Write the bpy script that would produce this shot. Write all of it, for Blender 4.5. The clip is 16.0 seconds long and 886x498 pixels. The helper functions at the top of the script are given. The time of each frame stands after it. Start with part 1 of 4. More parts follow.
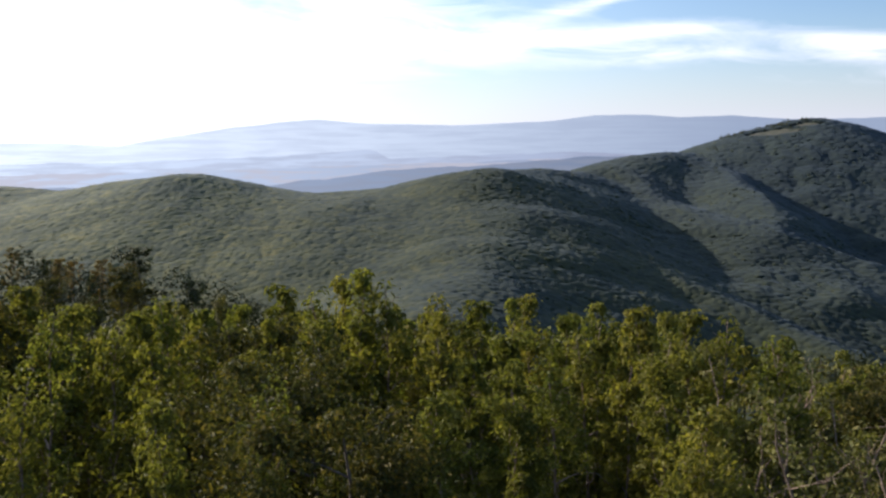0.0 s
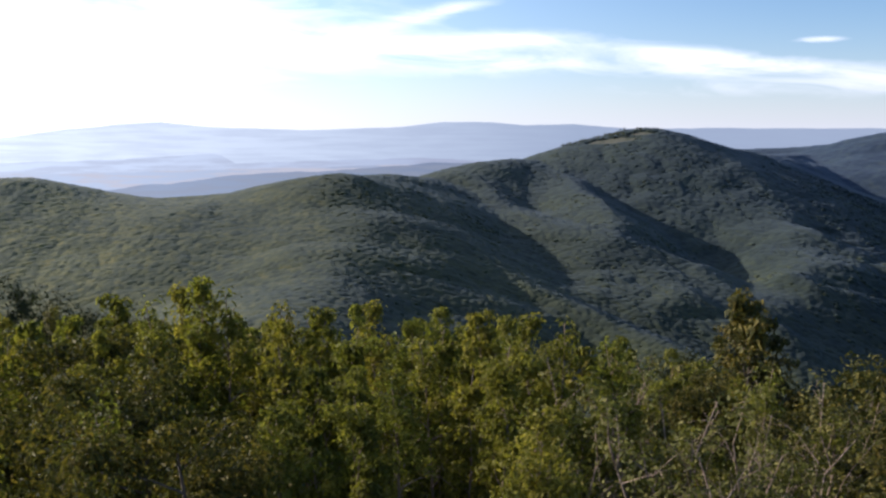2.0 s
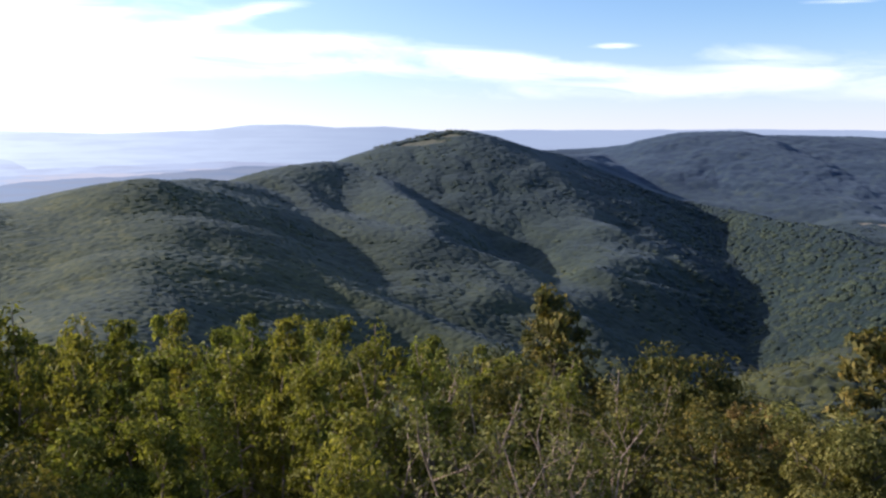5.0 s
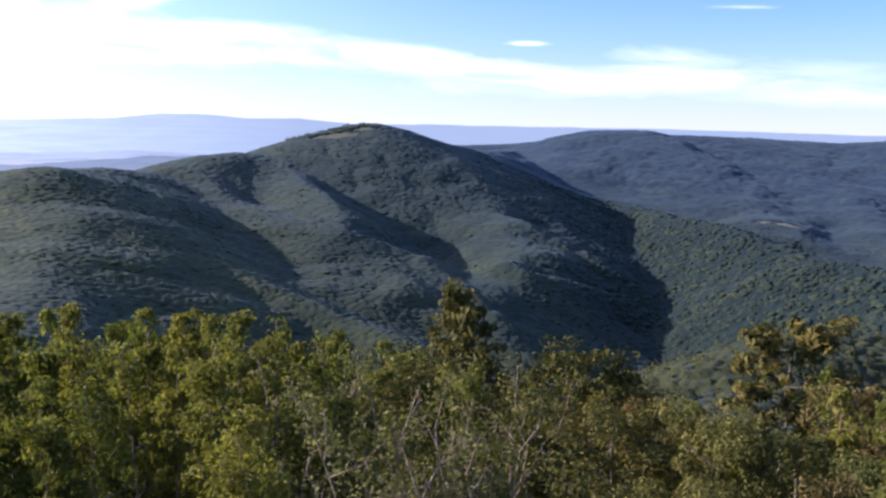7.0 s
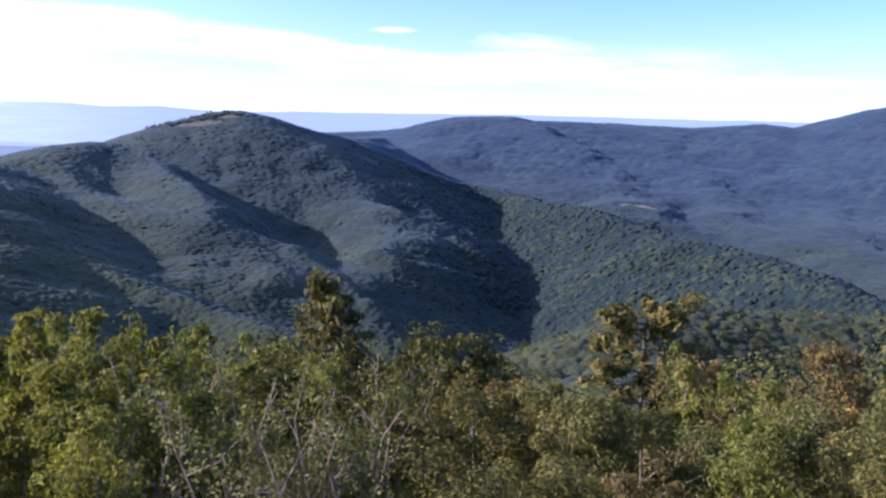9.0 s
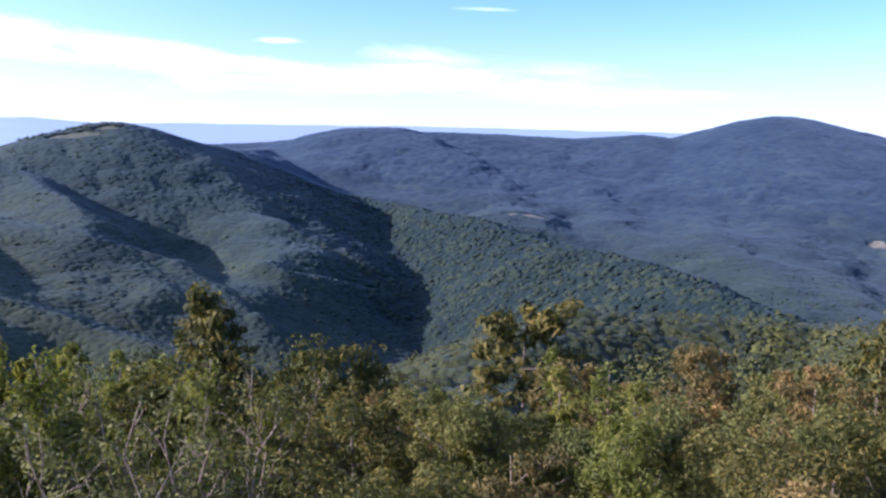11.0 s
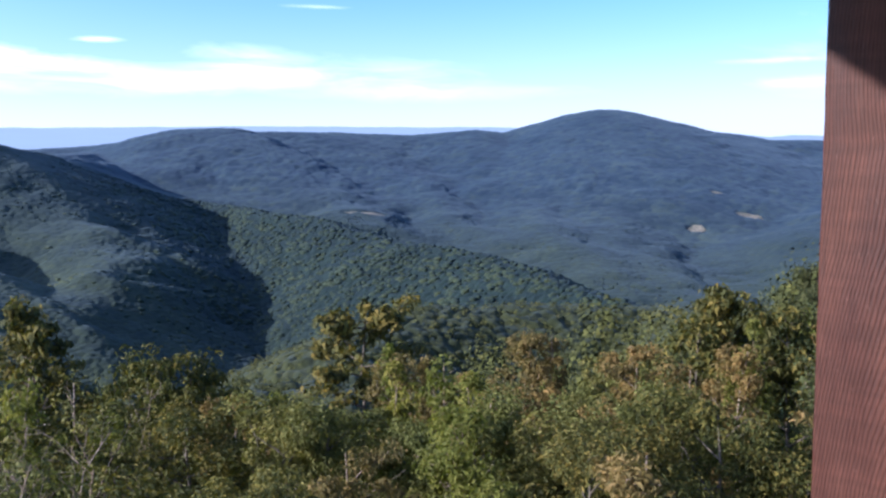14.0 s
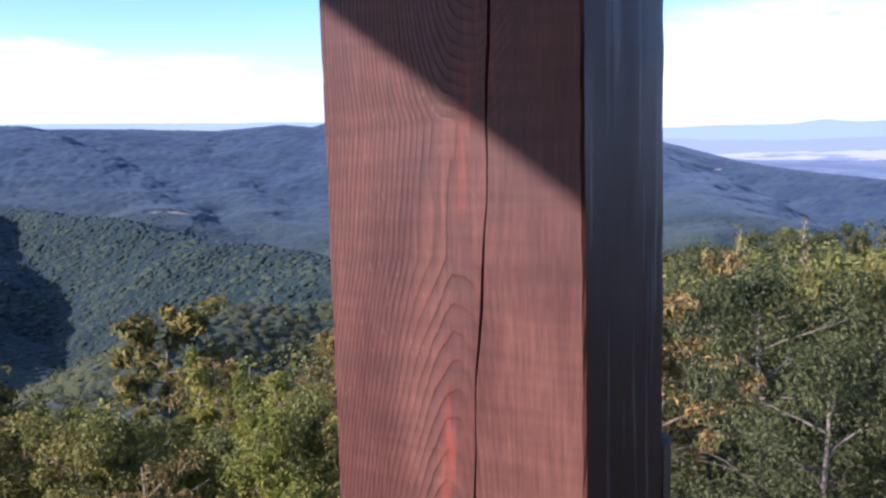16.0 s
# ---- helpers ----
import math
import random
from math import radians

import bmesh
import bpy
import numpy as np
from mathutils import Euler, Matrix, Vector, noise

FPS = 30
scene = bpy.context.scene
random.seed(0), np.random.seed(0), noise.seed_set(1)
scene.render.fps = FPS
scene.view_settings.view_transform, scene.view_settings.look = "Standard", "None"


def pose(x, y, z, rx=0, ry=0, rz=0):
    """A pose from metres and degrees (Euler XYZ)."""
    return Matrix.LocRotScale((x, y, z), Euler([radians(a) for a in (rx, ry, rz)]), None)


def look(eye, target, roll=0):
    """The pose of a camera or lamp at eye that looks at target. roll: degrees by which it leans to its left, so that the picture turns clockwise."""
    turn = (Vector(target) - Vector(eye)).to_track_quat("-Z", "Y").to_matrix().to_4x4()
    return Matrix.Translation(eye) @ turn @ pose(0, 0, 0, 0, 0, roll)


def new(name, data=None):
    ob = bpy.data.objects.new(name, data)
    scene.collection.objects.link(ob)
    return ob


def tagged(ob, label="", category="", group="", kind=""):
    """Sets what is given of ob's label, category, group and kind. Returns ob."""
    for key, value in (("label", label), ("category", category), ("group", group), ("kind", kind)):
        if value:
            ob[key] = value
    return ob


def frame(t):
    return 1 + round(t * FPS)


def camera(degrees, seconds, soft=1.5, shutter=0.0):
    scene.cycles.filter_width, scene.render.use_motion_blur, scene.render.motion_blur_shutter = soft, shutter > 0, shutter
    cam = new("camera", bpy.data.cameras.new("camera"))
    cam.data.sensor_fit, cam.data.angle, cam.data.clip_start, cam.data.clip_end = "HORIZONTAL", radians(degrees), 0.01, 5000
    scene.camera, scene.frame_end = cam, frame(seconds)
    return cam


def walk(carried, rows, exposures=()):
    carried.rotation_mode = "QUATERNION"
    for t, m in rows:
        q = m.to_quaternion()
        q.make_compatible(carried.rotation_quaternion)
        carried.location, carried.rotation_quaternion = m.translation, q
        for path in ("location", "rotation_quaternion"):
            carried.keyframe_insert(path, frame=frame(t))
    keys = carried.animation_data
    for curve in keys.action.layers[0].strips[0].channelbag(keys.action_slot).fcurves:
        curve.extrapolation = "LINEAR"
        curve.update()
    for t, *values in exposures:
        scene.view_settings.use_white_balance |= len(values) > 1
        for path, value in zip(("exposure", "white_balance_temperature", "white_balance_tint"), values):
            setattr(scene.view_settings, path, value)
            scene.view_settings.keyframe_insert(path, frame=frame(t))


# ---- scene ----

# ---------------------------------------------------------------- camera
cam = camera(50.92, 16.0, soft=2.5)
# seconds, place (x, y, z), yaw, pitch, roll
PATH = [
    (0, 0.000, 0.000, 0.000, 0.00, -7.02, -0.72),
    (0.5, 0.013, 0.006, 0.000, -3.82, -6.94, -0.66),
    (1, 0.040, 0.006, 0.006, -6.29, -7.17, -0.58),
    (1.5, 0.090, 0.014, 0.010, -7.95, -7.34, -0.76),
    (2, 0.168, 0.019, 0.008, -9.31, -6.74, -0.02),
    (2.5, 0.213, 0.026, 0.004, -11.12, -6.53, 0.16),
    (3, 0.228, 0.028, 0.004, -13.46, -6.47, 0.46),
    (3.5, 0.261, 0.028, 0.004, -15.51, -6.26, 0.66),
    (4, 0.317, 0.020, 0.008, -17.11, -6.55, 0.38),
    (6.5, 0.545, 0.080, 0.000, -25.17, -6.46, -0.14),
    (7, 0.655, 0.043, 0.006, -26.14, -6.97, 0.83),
    (7.5, 0.735, 0.010, 0.020, -28.37, -7.25, 1.45),
    (8, 0.808, -0.043, 0.028, -28.85, -7.49, 1.23),
    (8.5, 0.852, -0.085, 0.034, -31.25, -8.34, 0.49),
    (9, 0.901, -0.110, 0.044, -34.17, -7.68, 0.49),
    (11.5, 1.220, -0.340, 0.000, -42.43, -7.09, 0.31),
    (12, 1.225, -0.353, -0.003, -44.34, -7.12, 0.42),
    (12.5, 1.222, -0.390, 0.000, -46.96, -7.13, 0.83),
    (13, 1.214, -0.444, 0.010, -49.36, -7.06, 0.45),
    (13.5, 1.225, -0.497, 0.012, -50.32, -7.15, -0.38),
    (14, 1.3190, -0.5215, 0.014, -50.81, -7.14, -0.89),
    (14.5, 1.401, -0.567, 0.014, -53.48, -7.24, -0.88),
    (15, 1.4435, -0.6105, 0.002, -56.78, -7.26, -1.04),
    (15.5, 1.506, -0.618, 0.006, -59.57, -7.61, -1.16),
    (16, 1.5915, -0.614, 0.000, -62.36, -7.74, -1.57),
]
walk(cam, [(t, pose(x, y, z, 0, 0, yaw) @ pose(0, 0, 0, 90 + pitch) @ pose(0, 0, 0, 0, 0, roll)) for t, x, y, z, yaw, pitch, roll in PATH],
     exposures=[(0, 0.4, 5800, 14), (3.5, 0.65, 5750, 16), (7, 0.85, 5350, 22), (8, 0.95, 4850, 29), (9, 1.12, 5000, 29), (11.5, 1.12, 4900, 25), (12.5, 1.05, 4720, 26), (13.5, 1.02, 4850, 19), (14, 1.02, 4900, 15), (14.5, 1.07, 5150, 12), (15.2, 1.12, 5200, 21), (16, 1.3, 5050, 26)])

# ---------------------------------------------------------------- sun and sky
SUN_AZ, SUN_EL = -58.0, 20.6      # azimuth clockwise from +y, elevation
sun_way = Vector((math.sin(radians(SUN_AZ)) * math.cos(radians(SUN_EL)), math.cos(radians(SUN_AZ)) * math.cos(radians(SUN_EL)), math.sin(radians(SUN_EL))))
sun = new("sun", bpy.data.lights.new("sun", "SUN"))
sun.data.energy, sun.data.angle, sun.data.color = 5.8, radians(0.53), (1.0, 0.86, 0.64)
sun.matrix_world = look((0, 0, 60), Vector((0, 0, 60)) - sun_way)


# clouds: azimuth, elevation, half width, half height (degrees), weight, rise per degree to the right
CLOUDS = [(-6, 6.5, 9, 3.2, 1.0, 0), (4, 5.4, 8, 0.9, 1.0, 0.02), (11.5, 5.7, 5, 0.42, 1.0, 0.06), (8.6, 7.4, 3.2, 0.4, 0.9, 0.2), (12, 4.5, 4.5, 0.6, 0.9, 0), (26.5, 4.45, 7.5, 0.55, 1.2, -0.13),
          (21.5, 4.3, 6, 0.7, 0.7, -0.05), (30.8, 5.52, 1.3, 0.15, 1.1, 0), (39.4, 4.5, 3.6, 0.75, 0.75, -0.06), (39, 3.55, 4.0, 0.25, 0.5, 0), (44, 3.4, 9, 0.9, 0.5, 0), (43.7, 7.5, 1.7, 0.12, 0.6, -0.03),
          (70.2, 3.8, 2.4, 0.14, 0.8, 0), (71.2, 2.5, 1.6, 0.25, 0.8, 0), (82, 3.6, 9, 2.6, 0.8, 0), (30, 2.9, 8, 0.5, 0.5, 0), (50, 2.4, 9, 0.5, 0.45, 0)]


def build_world():
    w = bpy.data.worlds.new("sky")
    scene.world = w
    w.use_nodes = True
    n, l = w.node_tree.nodes, w.node_tree.links
    n.clear()
    out, bg = n.new("ShaderNodeOutputWorld"), n.new("ShaderNodeBackground")
    sky = n.new("ShaderNodeTexSky")
    sky.sky_type, sky.sun_disc = "NISHITA", False
    sky.sun_elevation, sky.sun_rotation = radians(SUN_EL), radians(SUN_AZ)
    sky.altitude, sky.air_density, sky.dust_density, sky.ozone_density = 600, 1.0, 0.6, 3.0
    # thin cirrus: streaky noise inside soft ovals, each given as azimuth, elevation, half width, half height (degrees), weight
    co = n.new("ShaderNodeTexCoord")
    sep = n.new("ShaderNodeSeparateXYZ")
    l.new(co.outputs["Generated"], sep.inputs[0])

    def op(kind, a, b=0.0, c=0.0):
        m = n.new("ShaderNodeMath")
        m.operation = kind
        for k, v in enumerate((a, b, c)):
            if isinstance(v, bpy.types.NodeSocket):
                l.new(v, m.inputs[k])
            else:
                m.inputs[k].default_value = v
        return m.outputs[0]
    az = op("DEGREES", op("ARCTAN2", sep.outputs[0], sep.outputs[1]))
    el = op("DEGREES", op("ARCSINE", sep.outputs[2]))
    at = n.new("ShaderNodeCombineXYZ")
    l.new(op("ADD", az, op("MULTIPLY", el, 1.2)), at.inputs[0]); l.new(el, at.inputs[1])
    mp = n.new("ShaderNodeMapping")
    mp.inputs["Scale"].default_value = (0.16, 0.75, 1.0)
    l.new(at.outputs[0], mp.inputs[0])
    no = n.new("ShaderNodeTexNoise")
    no.inputs["Scale"].default_value, no.inputs["Detail"].default_value, no.inputs["Roughness"].default_value = 1.0, 7, 0.6
    no.inputs["Distortion"].default_value = 0.6
    l.new(mp.outputs[0], no.inputs["Vector"])
    cover = 0.0
    for a0, e0, w, h, k, rise in CLOUDS:
        q = op("ADD", op("POWER", op("ABSOLUTE", op("DIVIDE", op("ADD", az, -a0), w)), 2.0), op("POWER", op("ABSOLUTE", op("DIVIDE", op("ADD", op("MULTIPLY_ADD", az, -rise, rise * a0 - e0), el), h)), 2.0))
        cover = op("ADD", op("MULTIPLY", op("EXPONENT", op("MULTIPLY", q, -1.0)), k), cover)
    cloud = op("MULTIPLY", cover, 0.5)
    cloud = op("ADD", op("MULTIPLY", cloud, op("ADD", op("MULTIPLY", op("ADD", no.outputs["Fac"], -0.5), 3.2), 1.0)), op("MULTIPLY_ADD", no.outputs["Fac"], 0.25, 0.36))
    # pale haze along the horizon, and the bright air round the sun
    veil = op("MULTIPLY", op("EXPONENT", op("MULTIPLY", op("MAXIMUM", el, 0.0), -0.34)), 0.9)
    dot = n.new("ShaderNodeVectorMath"); dot.operation = "DOT_PRODUCT"
    l.new(co.outputs["Generated"], dot.inputs[0]); dot.inputs[1].default_value = sun_way
    glare = op("MULTIPLY", op("POWER", op("MULTIPLY", op("ADD", dot.outputs["Value"], 1.0), 0.5), 5.0), 9.0)
    ramp = n.new("ShaderNodeMapRange")
    ramp.inputs["From Min"].default_value, ramp.inputs["From Max"].default_value = 0.55, 1.15
    l.new(cloud, ramp.inputs["Value"])
    mix = n.new("ShaderNodeMix"); mix.data_type = "RGBA"
    l.new(ramp.outputs[0], mix.inputs["Factor"])
    deep = n.new("ShaderNodeHueSaturation")
    deep.inputs["Saturation"].default_value = 1.15
    l.new(sky.outputs[0], deep.inputs["Color"])
    l.new(deep.outputs[0], mix.inputs[6])
    mix.inputs[7].default_value = (9.5, 9.3, 9.3, 1)
    air = n.new("ShaderNodeMix"); air.data_type = "RGBA"
    l.new(veil, air.inputs["Factor"]); l.new(mix.outputs[2], air.inputs[6]); air.inputs[7].default_value = (6.2, 6.1, 6.6, 1)
    lit = n.new("ShaderNodeMix"); lit.data_type, lit.blend_type = "RGBA", "ADD"
    lit.inputs["Factor"].default_value = 1.0
    warm = n.new("ShaderNodeCombineXYZ")
    for k, v in enumerate((1.0, 0.98, 0.92)):
        l.new(op("MULTIPLY", glare, v), warm.inputs[k])
    l.new(air.outputs[2], lit.inputs[6]); l.new(warm.outputs[0], lit.inputs[7])
    l.new(lit.outputs[2], bg.inputs["Color"])
    bg.inputs["Strength"].default_value = 0.095
    l.new(bg.outputs[0], out.inputs[0])


build_world()

# ---------------------------------------------------------------- materials


def material(name, build):
    m = bpy.data.materials.new(name)
    m.use_nodes = True
    nt = m.node_tree
    nt.nodes.clear()
    out = nt.nodes.new("ShaderNodeOutputMaterial")
    sh = build(nt)
    nt.links.new(sh.outputs[0], out.inputs["Surface"])
    return m


def put(nt, node, **values):
    x = nt.nodes.new(node)
    for k, v in values.items():
        key = k.replace("_", " ")
        if key in x.inputs:
            if isinstance(v, bpy.types.NodeSocket):
                nt.links.new(v, x.inputs[key])
            else:
                x.inputs[key].default_value = v
    return x


def ramp_node(nt, fac, stops):
    r = nt.nodes.new("ShaderNodeValToRGB")
    nt.links.new(fac, r.inputs[0])
    e = r.color_ramp.elements
    while len(e) < len(stops):
        e.new(0.5)
    for k, (p, c) in enumerate(stops):
        e[k].position, e[k].color = p, (*c, 1)
    return r.outputs[0]


def blend(nt, fac, a, b, kind="MIX"):
    m = nt.nodes.new("ShaderNodeMix")
    m.data_type, m.blend_type = "RGBA", kind
    for sock, v in ((m.inputs["Factor"], fac), (m.inputs[6], a), (m.inputs[7], b)):
        if isinstance(v, bpy.types.NodeSocket):
            nt.links.new(v, sock)
        elif isinstance(v, tuple):
            sock.default_value = (*v, 1)
        else:
            sock.default_value = v
    return m.outputs[2]


def leaf_material(name, dark, mid, light, through_light=0.35):
    def build(nt):
        geo = nt.nodes.new("ShaderNodeNewGeometry")
        info = nt.nodes.new("ShaderNodeObjectInfo")
        co = nt.nodes.new("ShaderNodeTexCoord")
        big = put(nt, "ShaderNodeTexNoise", Vector=co.outputs["Object"], Scale=0.9, Detail=3.0)
        col = ramp_node(nt, geo.outputs["Random Per Island"], [(0.0, dark), (0.55, mid), (1.0, light)])
        patch = ramp_node(nt, big.outputs["Fac"], [(0.3, (0.7, 0.72, 0.7)), (0.7, (1.2, 1.12, 1.0))])
        col = blend(nt, 1.0, col, patch, "MULTIPLY")
        tree = ramp_node(nt, info.outputs["Random"], [(0.0, (0.82, 0.9, 0.85)), (1.0, (1.12, 1.05, 0.95))])
        col = blend(nt, 1.0, col, tree, "MULTIPLY")
        body = put(nt, "ShaderNodeBsdfPrincipled", Base_Color=col, Roughness=0.65)
        body.inputs["Specular IOR Level"].default_value = 0.15
        warm = blend(nt, 1.0, col, (1.35, 1.4, 0.6), "MULTIPLY")
        tr = put(nt, "ShaderNodeBsdfTranslucent", Color=warm)
        mx = nt.nodes.new("ShaderNodeMixShader")
        mx.inputs[0].default_value = through_light
        nt.links.new(body.outputs[0], mx.inputs[1]); nt.links.new(tr.outputs[0], mx.inputs[2])
        return mx
    return material(name, build)


def forest_material(name, dark, light, autumn, bump=0.6, grain=1.2):
    def build(nt):
        geo = nt.nodes.new("ShaderNodeNewGeometry")
        co = nt.nodes.new("ShaderNodeTexCoord")
        stand = put(nt, "ShaderNodeTexNoise", Vector=co.outputs["Object"], Scale=0.006, Detail=4.0, Roughness=0.6)
        leaf = put(nt, "ShaderNodeTexNoise", Vector=co.outputs["Object"], Scale=grain, Detail=4.0, Roughness=0.7)
        cell = put(nt, "ShaderNodeTexVoronoi", Vector=co.outputs["Object"], Scale=0.17)
        own = nt.nodes.new("ShaderNodeMix")
        own.data_type = "FLOAT"
        own.inputs[0].default_value = 0.15
        nt.links.new(put(nt, "ShaderNodeSeparateXYZ", Vector=cell.outputs["Color"]).outputs[0], own.inputs[2])
        nt.links.new(geo.outputs["Random Per Island"], own.inputs[3])
        col = ramp_node(nt, own.outputs[0], [(0.1, dark), (0.8, light), (1.0, autumn)])
        tone = ramp_node(nt, stand.outputs["Fac"], [(0.32, (0.72, 0.78, 0.8)), (0.68, (1.22, 1.16, 1.05))])
        col = blend(nt, 1.0, col, tone, "MULTIPLY")
        mott = ramp_node(nt, leaf.outputs["Fac"], [(0.3, (0.72, 0.74, 0.72)), (0.7, (1.2, 1.18, 1.12))])
        col = blend(nt, 1.0, col, mott, "MULTIPLY")
        bp = put(nt, "ShaderNodeBump", Height=leaf.outputs["Fac"], Strength=bump, Distance=1.5)
        b = put(nt, "ShaderNodeBsdfPrincipled", Base_Color=col, Roughness=0.85, Normal=bp.outputs[0])
        b.inputs["Specular IOR Level"].default_value = 0.15
        return b
    return material(name, build)


M_WOODS = forest_material("broadleaf_woods", (0.042, 0.043, 0.013), (0.084, 0.081, 0.021), (0.115, 0.095, 0.027), 0.2)


def build_canopy(nt):
    """Leaf canopy: oak on near hills; painted sun glare westward, painted haze with distance."""
    co = nt.nodes.new("ShaderNodeTexCoord")
    at = nt.nodes.new("ShaderNodeAttribute")
    at.attribute_name = "crown"
    way = nt.nodes.new("ShaderNodeVectorMath")
    way.operation = "LENGTH"
    nt.links.new(co.outputs["Object"], way.inputs[0])

    def span(v, lo, hi):
        m = nt.nodes.new("ShaderNodeMapRange")
        m.inputs["From Min"].default_value, m.inputs["From Max"].default_value = lo, hi
        nt.links.new(v, m.inputs["Value"])
        return m.outputs[0]
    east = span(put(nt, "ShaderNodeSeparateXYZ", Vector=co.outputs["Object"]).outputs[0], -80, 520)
    stand = put(nt, "ShaderNodeTexNoise", Vector=co.outputs["Object"], Scale=0.007, Detail=4.0, Roughness=0.6)
    leaf = put(nt, "ShaderNodeTexNoise", Vector=co.outputs["Object"], Scale=0.35, Detail=4.0, Roughness=0.65)
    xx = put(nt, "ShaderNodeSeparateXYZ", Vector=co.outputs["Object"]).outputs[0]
    # paler to the west: sun glare painted into the leaf colour
    sunlit_west = blend(nt, span(xx, -420, 40), GLARE_WOOD, SUNLIT_WOOD)
    upper = blend(nt, east, sunlit_west, HILL_WOOD)
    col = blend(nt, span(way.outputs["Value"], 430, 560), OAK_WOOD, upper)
    # bluer with distance: haze put into the leaf colour
    col = blend(nt, span(way.outputs["Value"], 800, 1500), col, blend(nt, east, sunlit_west, HAZED_WOOD))
    col = blend(nt, span(way.outputs["Value"], 1700, 2400), col, FAR_HAZE_WOOD)
    grove_dark = nt.nodes.new("ShaderNodeAttribute")
    grove_dark.attribute_name = "fir"
    # grove darkened for its firs and for painted shade between crowns
    col = blend(nt, grove_dark.outputs["Fac"], col, FIR_AND_GAP_SHADE)
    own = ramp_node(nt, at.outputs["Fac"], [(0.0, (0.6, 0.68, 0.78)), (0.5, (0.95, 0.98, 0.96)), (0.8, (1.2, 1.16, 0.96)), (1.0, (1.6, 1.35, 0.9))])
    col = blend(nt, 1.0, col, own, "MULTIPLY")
    tone = ramp_node(nt, stand.outputs["Fac"], [(0.34, (0.72, 0.76, 0.78)), (0.66, (1.32, 1.24, 1.06))])
    col = blend(nt, 1.0, col, tone, "MULTIPLY")
    mott = ramp_node(nt, leaf.outputs["Fac"], [(0.3, (0.78, 0.8, 0.82)), (0.7, (1.24, 1.2, 1.12))])
    col = blend(nt, 1.0, col, mott, "MULTIPLY")
    bp = put(nt, "ShaderNodeBump", Height=leaf.outputs["Fac"], Strength=0.14, Distance=1.2)
    b = put(nt, "ShaderNodeBsdfPrincipled", Base_Color=col, Roughness=0.9, Normal=bp.outputs[0])
    b.inputs["Specular IOR Level"].default_value = 0.1
    b.inputs["Sheen Weight"].default_value = 0.06     # blue sheen stands in for haze over the slopes
    b.inputs["Sheen Roughness"].default_value = 0.5
    b.inputs["Sheen Tint"].default_value = (0.55, 0.7, 1.0, 1.0)
    return b


# the last two hold the sunlight and glare on the western ridge
OAK_WOOD, HILL_WOOD, SUNLIT_WOOD, GLARE_WOOD = (0.04, 0.041, 0.015), (0.0305, 0.0375, 0.0225), (0.049, 0.053, 0.023), (0.106, 0.108, 0.053)
# bluer tones that stand in for haze on the farther hills
HAZED_WOOD, FAR_HAZE_WOOD = (0.029, 0.038, 0.033), (0.023, 0.036, 0.063)
# dark tone of the grove: firs, and shade painted in the gaps
FIR_AND_GAP_SHADE = (0.0125, 0.0205, 0.02)
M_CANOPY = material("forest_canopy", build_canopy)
M_ASH = leaf_material("locust_leaves", (0.086, 0.088, 0.019), (0.148, 0.149, 0.031), (0.235, 0.218, 0.06), 0.4)
M_OAK = leaf_material("oak_leaves", (0.07, 0.07, 0.02), (0.126, 0.122, 0.036), (0.215, 0.195, 0.068), 0.27)
M_SLOPE = leaf_material("slope_oak_leaves", (0.026, 0.031, 0.013), (0.05, 0.057, 0.022), (0.092, 0.097, 0.042), 0.2)
M_AUTUMN = leaf_material("turning_leaves", (0.04, 0.043, 0.014), (0.076, 0.076, 0.022), (0.18, 0.14, 0.036), 0.28)
M_RUSSET = leaf_material("russet_leaves", (0.1, 0.078, 0.03), (0.175, 0.125, 0.048), (0.27, 0.175, 0.075), 0.3)
M_SOIL = material("pale_soil", lambda nt: put(nt, "ShaderNodeBsdfPrincipled", Base_Color=ramp_node(nt, put(nt, "ShaderNodeTexNoise", Vector=nt.nodes.new("ShaderNodeTexCoord").outputs["Object"], Scale=0.15, Detail=5.0).outputs["Fac"], [(0.35, (0.09, 0.08, 0.06)), (0.65, (0.2, 0.165, 0.125))]), Roughness=0.95))
M_GRASS = material("dry_grass", lambda nt: put(nt, "ShaderNodeBsdfPrincipled", Base_Color=ramp_node(nt, put(nt, "ShaderNodeTexNoise", Vector=nt.nodes.new("ShaderNodeTexCoord").outputs["Object"], Scale=0.1, Detail=5.0).outputs["Fac"], [(0.35, (0.045, 0.052, 0.03)), (0.65, (0.1, 0.09, 0.06))]), Roughness=0.95))


def build_bark(nt):
    co = nt.nodes.new("ShaderNodeTexCoord")
    mp = put(nt, "ShaderNodeMapping", Vector=co.outputs["Object"], Scale=(14.0, 14.0, 3.0))
    a = put(nt, "ShaderNodeTexNoise", Vector=mp.outputs[0], Scale=1.0, Detail=5.0)
    col = ramp_node(nt, a.outputs["Fac"], [(0.3, (0.11, 0.072, 0.05)), (0.5, (0.22, 0.155, 0.112)), (0.72, (0.34, 0.255, 0.195))])
    bp = put(nt, "ShaderNodeBump", Height=a.outputs["Fac"], Strength=0.5, Distance=0.02)
    return put(nt, "ShaderNodeBsdfPrincipled", Base_Color=col, Roughness=0.85, Normal=bp.outputs[0])


